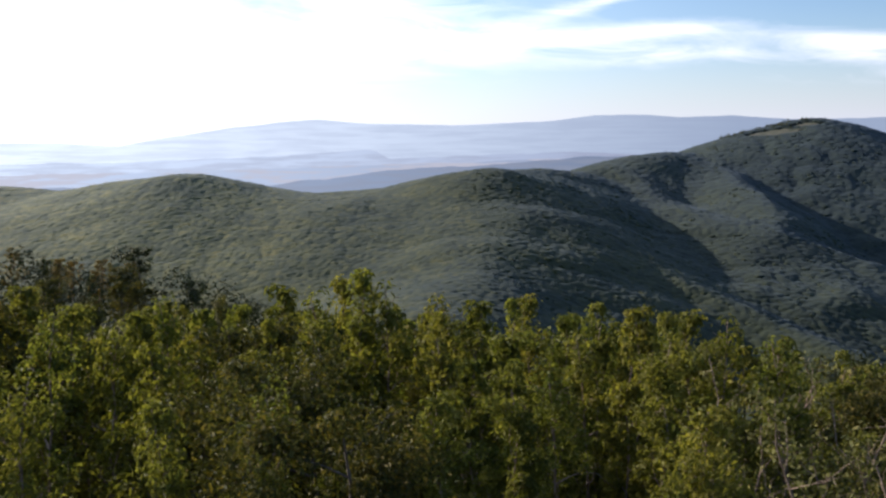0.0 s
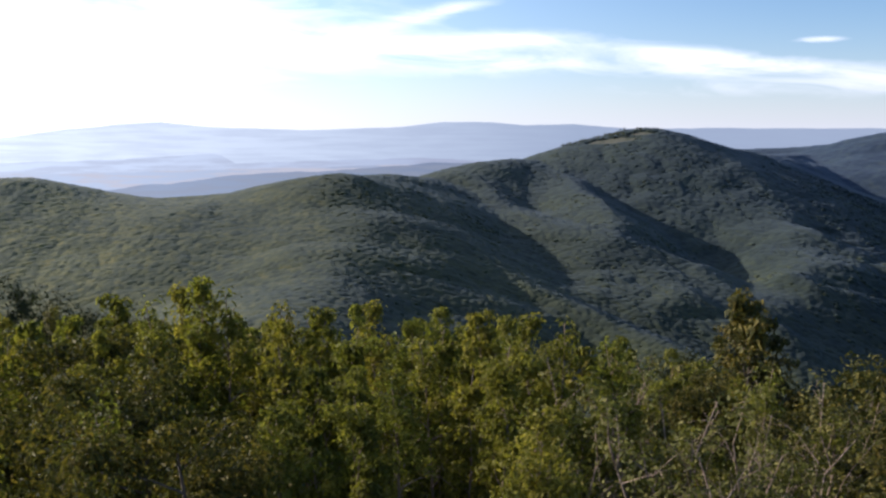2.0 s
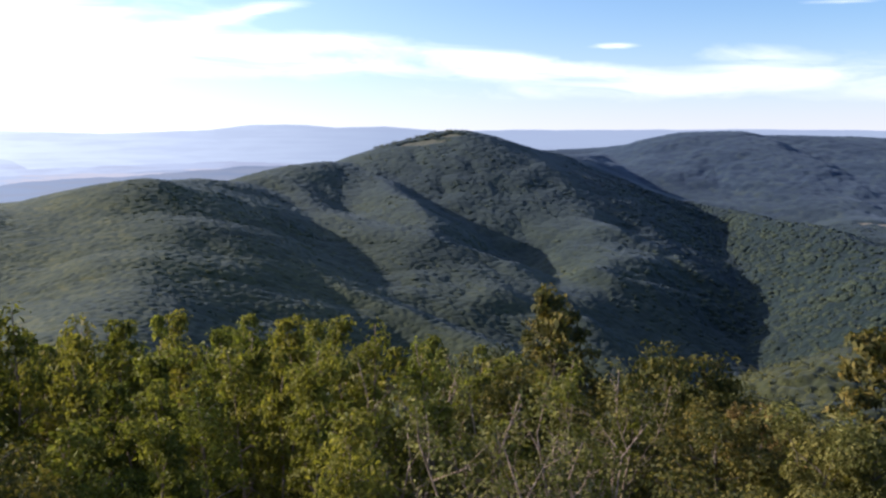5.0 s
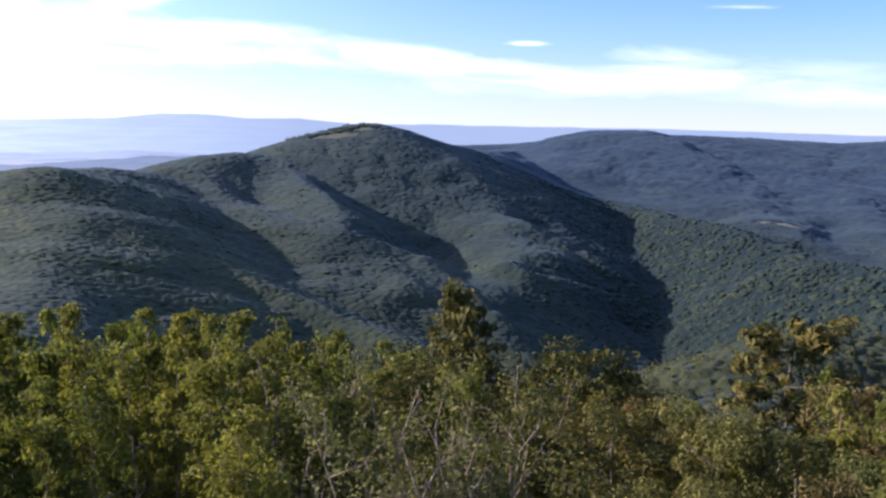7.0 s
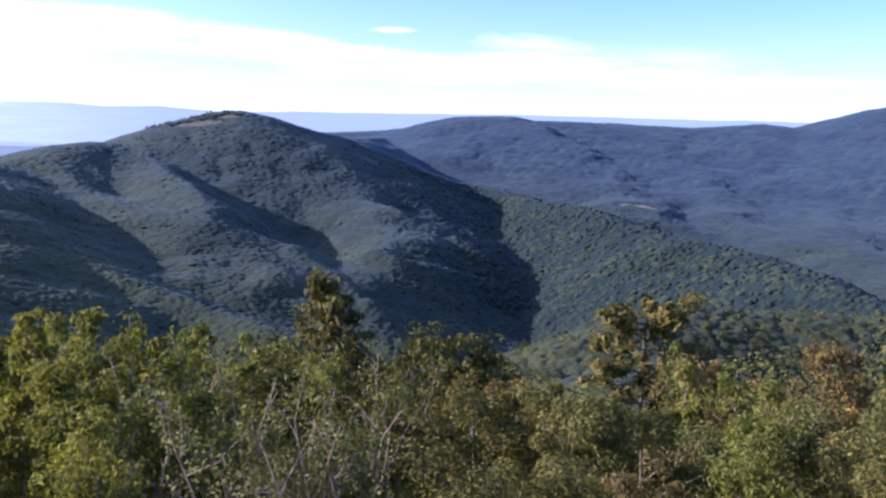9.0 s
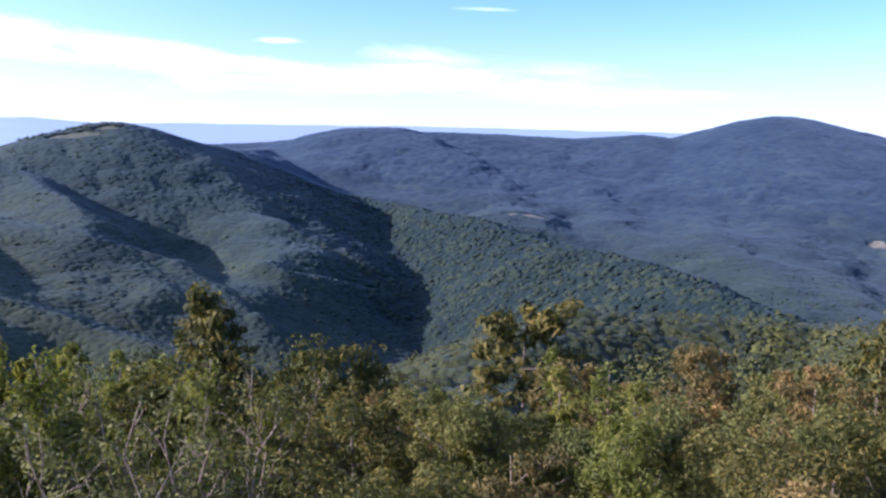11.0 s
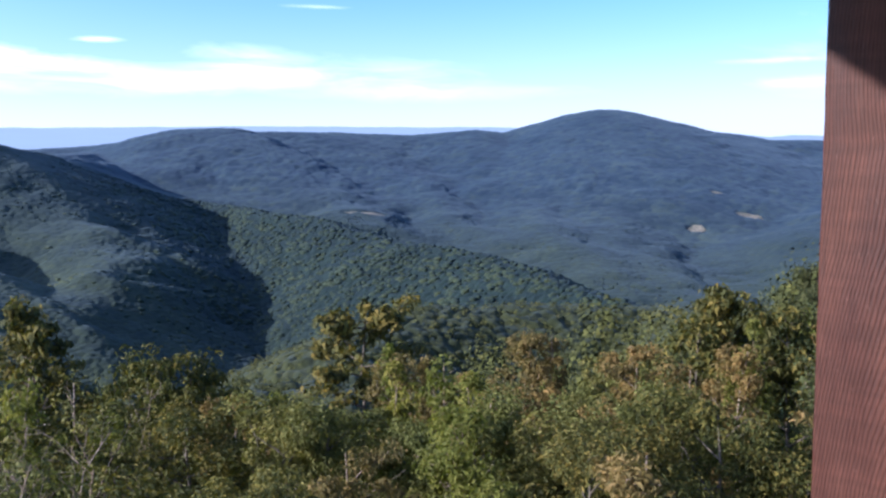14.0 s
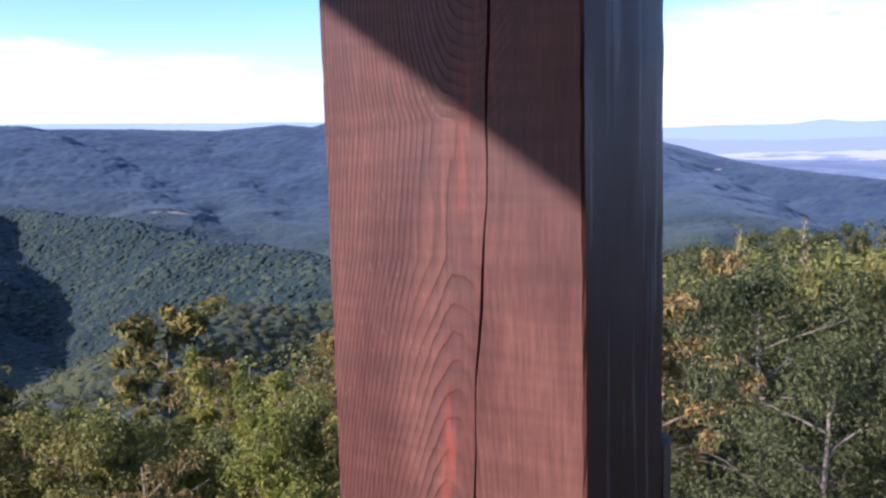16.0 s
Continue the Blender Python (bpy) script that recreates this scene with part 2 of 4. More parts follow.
def build_dark_bark(nt):
    co = nt.nodes.new("ShaderNodeTexCoord")
    mp = put(nt, "ShaderNodeMapping", Vector=co.outputs["Object"], Scale=(12.0, 12.0, 3.0))
    a = put(nt, "ShaderNodeTexNoise", Vector=mp.outputs[0], Scale=1.0, Detail=5.0)
    col = ramp_node(nt, a.outputs["Fac"], [(0.3, (0.045, 0.034, 0.024)), (0.7, (0.15, 0.115, 0.085))])
    bp = put(nt, "ShaderNodeBump", Height=a.outputs["Fac"], Strength=0.5, Distance=0.03)
    return put(nt, "ShaderNodeBsdfPrincipled", Base_Color=col, Roughness=0.9, Normal=bp.outputs[0])


M_BARK = material("pale_bark", build_bark)
M_OAK_BARK = material("oak_bark", build_dark_bark)


def build_ground(nt):
    co = nt.nodes.new("ShaderNodeTexCoord")
    a = put(nt, "ShaderNodeTexNoise", Vector=co.outputs["Object"], Scale=0.05, Detail=8.0, Roughness=0.65)
    b = put(nt, "ShaderNodeTexNoise", Vector=co.outputs["Object"], Scale=0.004, Detail=3.0)
    col = ramp_node(nt, a.outputs["Fac"], [(0.3, (0.018, 0.026, 0.012)), (0.7, (0.05, 0.062, 0.026))])
    tone = ramp_node(nt, b.outputs["Fac"], [(0.35, (0.8, 0.85, 0.9)), (0.65, (1.15, 1.1, 1.0))])
    col = blend(nt, 1.0, col, tone, "MULTIPLY")
    # closed canopy from afar: sunlight painted to the west, haze on the far range
    way = nt.nodes.new("ShaderNodeVectorMath")
    way.operation = "LENGTH"
    nt.links.new(co.outputs["Object"], way.inputs[0])

    def span(v, lo, hi):
        m = nt.nodes.new("ShaderNodeMapRange")
        m.inputs["From Min"].default_value, m.inputs["From Max"].default_value = lo, hi
        nt.links.new(v, m.inputs["Value"])
        return m.outputs[0]
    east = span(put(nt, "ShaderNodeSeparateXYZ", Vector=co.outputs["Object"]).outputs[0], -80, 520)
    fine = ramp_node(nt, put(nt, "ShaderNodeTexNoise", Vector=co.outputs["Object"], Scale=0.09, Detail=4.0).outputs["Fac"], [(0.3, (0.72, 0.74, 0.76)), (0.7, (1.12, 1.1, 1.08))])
    hill = blend(nt, east, SUNLIT_WOOD, HILL_WOOD)
    # the far range takes its haze as a blue base colour
    ridge = blend(nt, span(way.outputs["Value"], 1900, 2300), hill, FAR_HAZE_WOOD)
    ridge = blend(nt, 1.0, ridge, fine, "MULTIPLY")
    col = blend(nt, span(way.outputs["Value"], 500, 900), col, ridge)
    g = put(nt, "ShaderNodeBsdfPrincipled", Base_Color=col, Roughness=1.0)
    g.inputs["Specular IOR Level"].default_value = 0.05
    return g


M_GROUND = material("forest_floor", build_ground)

# ---------------------------------------------------------------- small mesh helpers


def mesh_of(name, verts, faces, mat, smooth=False):
    """A mesh from numpy arrays; faces is an (n, 3) or (n, 4) array."""
    me = bpy.data.meshes.new(name)
    verts, faces = np.asarray(verts, np.float32), np.asarray(faces, np.int32)
    k = faces.shape[1]
    me.vertices.add(len(verts)); me.vertices.foreach_set("co", verts.ravel())
    me.loops.add(faces.size); me.loops.foreach_set("vertex_index", faces.ravel())
    me.polygons.add(len(faces))
    me.polygons.foreach_set("loop_start", np.arange(0, faces.size, k, dtype=np.int32))
    me.polygons.foreach_set("use_smooth", np.full(len(faces), smooth))
    me.update(calc_edges=True)
    if mat:
        me.materials.append(mat)
    return me


def part(name, data, parent, label=""):
    ob = new(name, data)
    ob.parent = parent
    return tagged(ob, label)


def box_mesh(name, lo, hi, mat, bevel=0.004):
    bm = bmesh.new()
    bmesh.ops.create_cube(bm, size=1.0)
    for v in bm.verts:
        v.co = Vector([lo[k] + (v.co[k] + 0.5) * (hi[k] - lo[k]) for k in range(3)])
    bmesh.ops.bevel(bm, geom=bm.edges[:], offset=bevel, segments=2, affect="EDGES")
    me = bpy.data.meshes.new(name)
    bm.to_mesh(me); bm.free()
    me.materials.append(mat)
    return me


def hash01(ix, iy, seed):
    h = (ix.astype(np.int64) * 374761393 + iy.astype(np.int64) * 668265263 + seed * 974634777) & 0x7FFFFFFF
    h = ((h ^ (h >> 13)) * 1274126177) & 0x7FFFFFFF
    return ((h ^ (h >> 16)) & 0xFFFF) / 65535.0


def vnoise(x, y, seed):
    ix, iy = np.floor(x), np.floor(y)
    u, v = x - ix, y - iy
    u, v = u * u * (3 - 2 * u), v * v * (3 - 2 * v)
    a, b = hash01(ix, iy, seed), hash01(ix + 1, iy, seed)
    c, d = hash01(ix, iy + 1, seed), hash01(ix + 1, iy + 1, seed)
    return (a * (1 - u) + b * u) * (1 - v) + (c * (1 - u) + d * u) * v - 0.5


def fbm(x, y, size, octaves, seed):
    s, amp = 0.0, 1.0
    for k in range(octaves):
        s = s + amp * vnoise(x / size, y / size, seed + k)
        size, amp = size / 2.03, amp * 0.5
    return s


# ---------------------------------------------------------------- the land: ridge crests as azimuth, elevation (degrees), distance (m)
TREES = 9.0        # the wood stands on the crests
MAIN_RIDGE = [(-60, -2.6, 1700), (-42, -2.3, 1550), (-32, -2.3, 1450), (-25.4, -2.55, 1400), (-22.7, -2.96, 1350), (-18.5, -2.44, 1300),
              (-15.5, -2.12, 1250), (-11.7, -2.95, 1250), (-7.7, -3.45, 1300), (-2.9, -3.19, 1300), (1, -2.48, 1250), (3, -2.3, 1200)]
RIDGE_SPUR = [(3, -2.3, 1200), (3.4, -4.2, 1090), (2.8, -6.2, 960), (1.4, -8.4, 830), (-1, -10.6, 700)]
PEAK_RIDGE = [(3, -2.3, 1200), (6.1, -2.12, 1350), (8.5, -2.38, 1450), (10.2, -1.88, 1500), (11.9, -1.38, 1550), (13.5, -1.2, 1600), (15.2, -1.27, 1650),
              (17.7, -0.37, 1700), (19.2, 0.13, 1730), (20.7, 0.5, 1750), (21.6, 0.6, 1750)]
PEAK_EAST = [(21.6, 0.6, 1750), (22.8, 0.43, 1780), (24.6, -0.05, 1850), (26.6, -0.6, 2000), (28, -0.9, 2300), (30, -0.8, 2650)]
LOW_SPUR = [(3.4, -2.5, 1210), (5.2, -4.7, 1110), (7.1, -5.5, 1070), (9.8, -6.55, 1030), (13.4, -8.2, 980), (16.6, -9.6, 930), (20.4, -11.1, 880), (25, -12.8, 820)]
GULLY_SPUR = [(15.0, -1.5, 1640), (16.4, -2.5, 1500), (17.8, -3.6, 1350), (18.6, -4.9, 1230), (19.2, -6.0, 1150), (21, -6.6, 1130), (24.2, -7.55, 1110), (27.2, -9.0, 1060), (30, -10.6, 1000)]
SIDE_SPUR = [(10.4, -2.1, 1480), (12.6, -3.9, 1330), (15.7, -5.15, 1220), (19.2, -6.0, 1150)]
PEAK_SPUR = [(23.3, 0.0, 1760), (25.8, -1.4, 1660), (28.0, -3.0, 1520), (29.0, -4.9, 1360), (29.4, -6.6, 1230), (29.8, -7.8, 1140)]
TAIL_SPUR = [(29.8, -7.8, 1140), (31.2, -8.3, 1120), (33, -8.65, 1130), (36.5, -9.45, 1180), (40, -10.75, 1220), (44.7, -11.8, 1240)]
GROVE_SPUR = [(28.5, -1.5, 2350), (31, -2.6, 2250), (33.5, -3.2, 2150), (36.4, -3.95, 2000), (39.2, -4.4, 1760), (42.3, -4.95, 1530), (44, -5.5, 1420),
              (46.8, -6.23, 1300), (49.3, -6.75, 1200), (53.1, -7.6, 1050), (56.3, -8.5, 940), (59, -9.6, 850), (61.4, -10.5, 780)]
GROVE_RIBS = [
    [(40.2, -4.6, 1680), (39.2, -6.4, 1620), (38.2, -8.4, 1540)],
    [(43.2, -5.3, 1470), (41.8, -7.4, 1430), (40.6, -9.2, 1390)],
    [(46.6, -6.2, 1310), (45.0, -8.2, 1290), (44.0, -10.2, 1270)],
    [(51.0, -7.2, 1110), (49.4, -9.0, 1090), (48.2, -10.6, 1070)],
]
NEAR_WOOD = [(44.8, -13.2, 330), (46.5, -12.1, 360), (48.3, -11.25, 380), (50.4, -10.7, 400), (53.2, -10.9, 410), (56.3, -10.6, 420), (63.4, -10.65, 440), (68, -10.5, 420), (76, -9.5, 330), (88, -7.5, 240)]
FAR_RIDGE = [(24, -1.0, 2900), (26.6, -0.6, 2900), (30, -0.47, 2950), (32.8, -0.18, 2900), (35.3, 0.45, 2800), (37.8, 0.5, 2800), (38.7, 0.25, 2850),
             (44, 0.12, 2900), (49, -0.12, 3000), (52.9, 0.12, 3000), (55, -0.1, 3050), (57.6, 0.59, 3100), (59.3, 0.97, 3100), (60.6, 1.22, 3100), (61.5, 1.13, 3120),
             (64.1, 0.47, 3150), (67.3, -0.26, 3250), (70, -0.72, 3300), (72.5, -0.75, 3350), (75.8, -1.89, 3300), (78.6, -2.5, 3200), (83, -3.24, 3000), (87.9, -3.8, 2700), (100, -4.4, 2400)]
FAR_SPURS = [
    [(37, 0.2, 2800), (39, -1.0, 2650), (41.5, -2.0, 2500), (43.5, -3.2, 2300), (44.5, -4.4, 2100)],
    [(44, 0.0, 2900), (46.0, -1.2, 2750), (48.5, -2.4, 2550), (50.3, -3.6, 2350), (51.6, -4.8, 2150), (54, -6.2, 1950)],
    [(52.9, 0.0, 3000), (54.4, -1.4, 2800), (55.6, -2.8, 2550), (56.4, -4.2, 2300), (57.6, -5.4, 2050), (58.6, -6.6, 1850), (60.5, -8.2, 1650)],
    [(60.6, 1.2, 3100), (60.4, -0.6, 2850), (60.2, -2.4, 2600), (60.2, -4.0, 2350), (61.2, -5.6, 2100), (62.6, -7.2, 1850), (64.6, -9.0, 1600)],
    [(61.5, 1.1, 3120), (64.2, -1.2, 2900), (66.3, -2.8, 2700), (67.6, -4.6, 2450), (68.5, -6.2, 2150), (69.5, -8.0, 1850)],
    [(68, -0.4, 3270), (70.5, -2.4, 2900), (72.5, -4.2, 2500), (74, -6.0, 2100)],
    [(74, -1.2, 3300), (76.5, -3.6, 2500), (79, -5.6, 1900)],
]
LEFT_KNOLL = [(-60, -6.8, 150), (-34, -6.2, 135), (-25.6, -6.2, 125), (-22, -6.6, 120), (-20, -7.2, 116), (-18.2, -8.4, 112)]
RIGHT_SLOPE = [(74, -9.3, 62), (77, -8.4, 75), (81.5, -7.6, 95), (86, -6.7, 110), (95, -6.2, 120), (115, -6, 120), (150, -8, 90)]


def point(az, el, r):
    return (r * math.sin(radians(az)), r * math.cos(radians(az)), r * math.tan(radians(el)))


def ridge_height(x, y, crest, slope, round_off, lift):
    """Height of a ridge whose crest runs through the points, falling off to its left and right by the two slopes."""
    best = np.full(x.shape, -1e4)
    dist = np.full(x.shape, 1e9)
    pts = [point(*p) for p in crest]
    left, right = slope
    for (ax, ay, az), (bx, by, bz) in zip(pts, pts[1:]):
        dx, dy = bx - ax, by - ay
        n2 = dx * dx + dy * dy
        t = np.clip(((x - ax) * dx + (y - ay) * dy) / n2, 0, 1)
        d = np.hypot(x - ax - t * dx, y - ay - t * dy)
        side = (dx * (y - ay) - dy * (x - ax)) / (math.sqrt(n2) * 60)
        fall = right + (left - right) * np.clip(0.5 + side, 0, 1)
        best = np.maximum(best, az + t * (bz - az) - lift - fall * (np.sqrt(d * d + round_off * round_off) - round_off))
        dist = np.minimum(dist, d)
    return best, dist


# crest, fall to its left and right, rounding, trees on it, how far it winds (m)
RIDGES = [(MAIN_RIDGE, (0.30, 0.30), 60, TREES, 0), (RIDGE_SPUR, (0.42, 0.32), 70, TREES, 40), (PEAK_RIDGE, (0.36, 0.42), 45, TREES, 0), (PEAK_EAST, (0.36, 0.42), 30, TREES, 0),
          (LOW_SPUR, (0.5, 0.5), 12, TREES, 30), (GULLY_SPUR, (0.55, 0.34), 18, TREES, 45), (SIDE_SPUR, (0.55, 0.34), 25, TREES, 45), (PEAK_SPUR, (0.45, 0.36), 30, TREES, 80), (TAIL_SPUR, (0.5, 0.62), 12, TREES, 25),
          (GROVE_SPUR, (0.5, 0.54), 22, TREES, 35), (NEAR_WOOD, (0.5, 0.5), 25, TREES, 0), (FAR_RIDGE, (0.3, 0.31), 60, TREES, 0), (LEFT_KNOLL, (0.55, 0.55), 8, 8.0, 0),
          (RIGHT_SLOPE, (0.5, 0.5), 12, 8.0, 0)] + [(s, (0.43, 0.3), 110, TREES, 70) for s in FAR_SPURS] + [(s, (0.6, 0.5), 12, TREES, 30) for s in GROVE_RIBS]


def height(x, y):
    x, y = np.asarray(x, float), np.asarray(y, float)
    r = np.hypot(x, y)
    base = -np.clip(0.31 * r, 60, 290) - 60 * np.clip((r - 2000) / 1200, 0, 1)
    top, crest_d = base, np.full(x.shape, 1e9)
    wind_x, wind_y = fbm(x, y, 210, 3, 61), fbm(x, y, 210, 3, 67)
    for crest, slope, ro, lift, wind in RIDGES:
        if crest is MAIN_RIDGE:      # gentle to the west, steep on the valley side, its saddles worn smooth
            slope = (slope[0] + 0.26 * np.clip((x - 20) / 160, 0, 1),) * 2
            h, d = ridge_height(x, y, crest, slope, ro, lift)
            worn = sum(ridge_height(x + q, y, crest, slope, ro, lift)[0] for q in (-160, -100, -50, 50, 100, 160)) / 6
            h = h + (worn - h) * np.clip((d - 30) / 160, 0, 1)
        else:
            h, d = ridge_height(x + wind * wind_x, y + wind * wind_y, crest, slope, ro, lift)
        k = 0.0035 * np.clip(r, 60, 1200) + 0.2
        m = np.maximum(top, h)
        top = m + k * np.log(np.exp((top - m) / k) + np.exp((h - m) / k))
        crest_d = np.minimum(crest_d, d)
    # broad swells, and ravines that run down the flanks
    amp = np.clip(crest_d / 200, 0, 1) * np.clip((r - 150) / 500, 0, 1) * np.clip((4300 - r) / 900, 0.05, 1) * np.clip((x + 150) / 350, 0.4, 1)
    top = top + amp * 13 * fbm(x, y, 300, 3, 3)
    amp = np.clip((x + 150) / 350, 0.25, 1) * np.clip(crest_d / 90, 0, 1) * np.clip((r - 450) / 250, 0, 1) * np.clip((4300 - r) / 900, 0.05, 1)
    top = top + amp * (6 * np.minimum(2.6 * np.abs(fbm(x, y, 170, 2, 41)), 1) - 4 + 3 * np.minimum(3 * np.abs(fbm(x, y, 70, 2, 47)), 1) - 2)
    hill = -13.4 - 0.36 * (np.sqrt(np.maximum(r - 16, 0) ** 2 + 100) - 10) + 0.8 * fbm(x, y, 14, 2, 9)
    return np.maximum(top, hill)


# the ground: one sheet in rings round the tower, finer over the seen land
def build_ground_sheet():
    az = np.concatenate([np.arange(-50, 110, 0.5), np.arange(110, 310, 4.0)])
    rr = np.concatenate([[0.0005], np.geomspace(4, 4990, 210)])
    A, R = np.meshgrid(np.radians(az), rr)
    X, Y = R * np.sin(A), R * np.cos(A)
    Z = height(X, Y)
    n, m = len(az), len(rr)
    verts = np.stack([X, Y, Z], -1).reshape(-1, 3)
    i, j = np.meshgrid(np.arange(m - 1), np.arange(n), indexing="ij")
    a, b = i * n + j, i * n + (j + 1) % n
    faces = np.stack([a, a + n, b + n, b], -1).reshape(-1, 4)
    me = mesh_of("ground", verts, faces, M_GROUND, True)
    return tagged(new("ground", me), "wooded hills and valleys with a dark green forest floor", "ground", kind="structure")


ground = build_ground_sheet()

# ---------------------------------------------------------------- woods on the hills


def wood(name, r0, r1, gap, size, tall, sprays, spray, mat, label, seed, az0=-32.0, az1=97.0, flat=0.25, up=0.6, tops=(9.0, 1.3)):
    """A wood: crowns of leafy sprays (small triangles) over rounded tops, on stems too thin to see."""
    rng = np.random.default_rng(seed)
    count = int((r1 * r1 - r0 * r0) * radians(az1 - az0) / 2 / (gap * gap))
    a = np.radians(rng.uniform(az0, az1, count))
    r = np.sqrt(rng.uniform(r0 * r0, r1 * r1, count))
    x, y = r * np.sin(a), r * np.cos(a)
    z = height(x, y)
    # leave out what lies well behind the hills, and the clearings
    bins = np.round((np.degrees(a) - az0) / 0.5).astype(int)
    prof_a = np.radians(az0 + 0.5 * np.arange(int((az1 - az0) / 0.5) + 2))
    prof_r = np.geomspace(60, r1, 160)
    PA, PR = np.meshgrid(prof_a, prof_r, indexing="ij")
    pe = np.maximum.accumulate((height(PR * np.sin(PA), PR * np.cos(PA))) / PR, axis=1)
    seen = (z + 16) / r > pe[bins, np.clip(np.searchsorted(prof_r, r * 0.985) - 1, 0, 159)] - 0.004
    for c in CLEARINGS:
        seen &= in_clearing(x, y, c) > 1
    x, y, z, r = x[seen], y[seen], z[seen], r[seen]
    n = len(x)
    s = size * np.clip(np.exp(rng.normal(0, 0.25, n)), 0.55, 1.6)
    sz = s * tall * rng.uniform(0.8, 1.25, n)
    zc = z + np.clip(rng.normal(*tops, n), tops[0] * 0.5, tops[0] * 1.4) - sz
    d = rng.normal(0, 1, (n, sprays, 3))
    d /= np.linalg.norm(d, axis=2)[..., None]
    d[..., 2] = np.abs(d[..., 2]) * 1.15 - 0.2
    out = d * rng.uniform(0.72, 1.08, (n, sprays, 1))
    c = np.stack([x, y, zc], -1)[:, None] + out * np.stack([s, s, sz], -1)[:, None]
    nrm = d + rng.normal(0, flat, d.shape) + np.array([0, 0, up])
    nrm /= np.linalg.norm(nrm, axis=2)[..., None]
    e = np.cross(nrm, rng.normal(0, 1, d.shape))
    e /= np.linalg.norm(e, axis=2)[..., None]
    g = np.cross(nrm, e)
    L = spray * rng.uniform(0.6, 1.3, (n, sprays, 1))
    verts = np.stack([c - 0.5 * L * e - 0.35 * L * g, c + 0.5 * L * e - 0.3 * L * g, c + 0.6 * L * g], 2).reshape(-1, 3)
    faces = np.arange(len(verts)).reshape(-1, 3)
    ob = new(name, mesh_of(name, verts, faces, mat, False))
    return tagged(ob, label, "forest", kind="stuff")


def meet(az, el):
    """Where the sight line at that azimuth and elevation from the tower meets the land."""
    r = np.geomspace(120, 4500, 4000)
    h = height(r * math.sin(radians(az)), r * math.cos(radians(az))) - r * math.tan(radians(el))
    k = int(np.argmax(h > 0))
    return float(r[k] * math.sin(radians(az))), float(r[k] * math.cos(radians(az)))


def in_clearing(x, y, c):
    """Below 1 inside the clearing, a long oval across the slope."""
    cx, cy, wide, deep = c
    r = math.hypot(cx, cy)
    along, off = ((x - cx) * cy - (y - cy) * cx) / r, ((x - cx) * cx + (y - cy) * cy) / r
    return (along / wide) ** 2 + (off / deep) ** 2


# bare patches: azimuth, elevation, half width, half depth (m)
CLEARINGS = [(*meet(az, el), w, d) for az, el, w, d in ((46.6, -5.05, 30, 16), (45.3, -4.95, 26, 9), (66.2, -6.1, 22, 20), (69.2, -5.3, 34, 16), (19.6, -0.35, 48, 16), (21.3, 0.1, 26, 10), (67.3, -3.9, 18, 8))]
wood("undergrowth", 12, 75, 2.2, 1.3, 1.2, 44, 0.34, M_WOODS, "dark green bushes under the trees", 10, tops=(2.8, 0.8))
wood("slope_woods", 60, 178, 5.0, 2.7, 1.2, 150, 0.34, M_WOODS, "green broadleaf woods on the slopes below the tower", 16, up=0.25, tops=(8.0, 1.2))
wood("near_woods", 175, 480, 5.5, 3.0, 1.0, 38, 0.7, M_WOODS, "leafy tree tops of the near slopes", 11, up=0.5, tops=(10.0, 1.0))


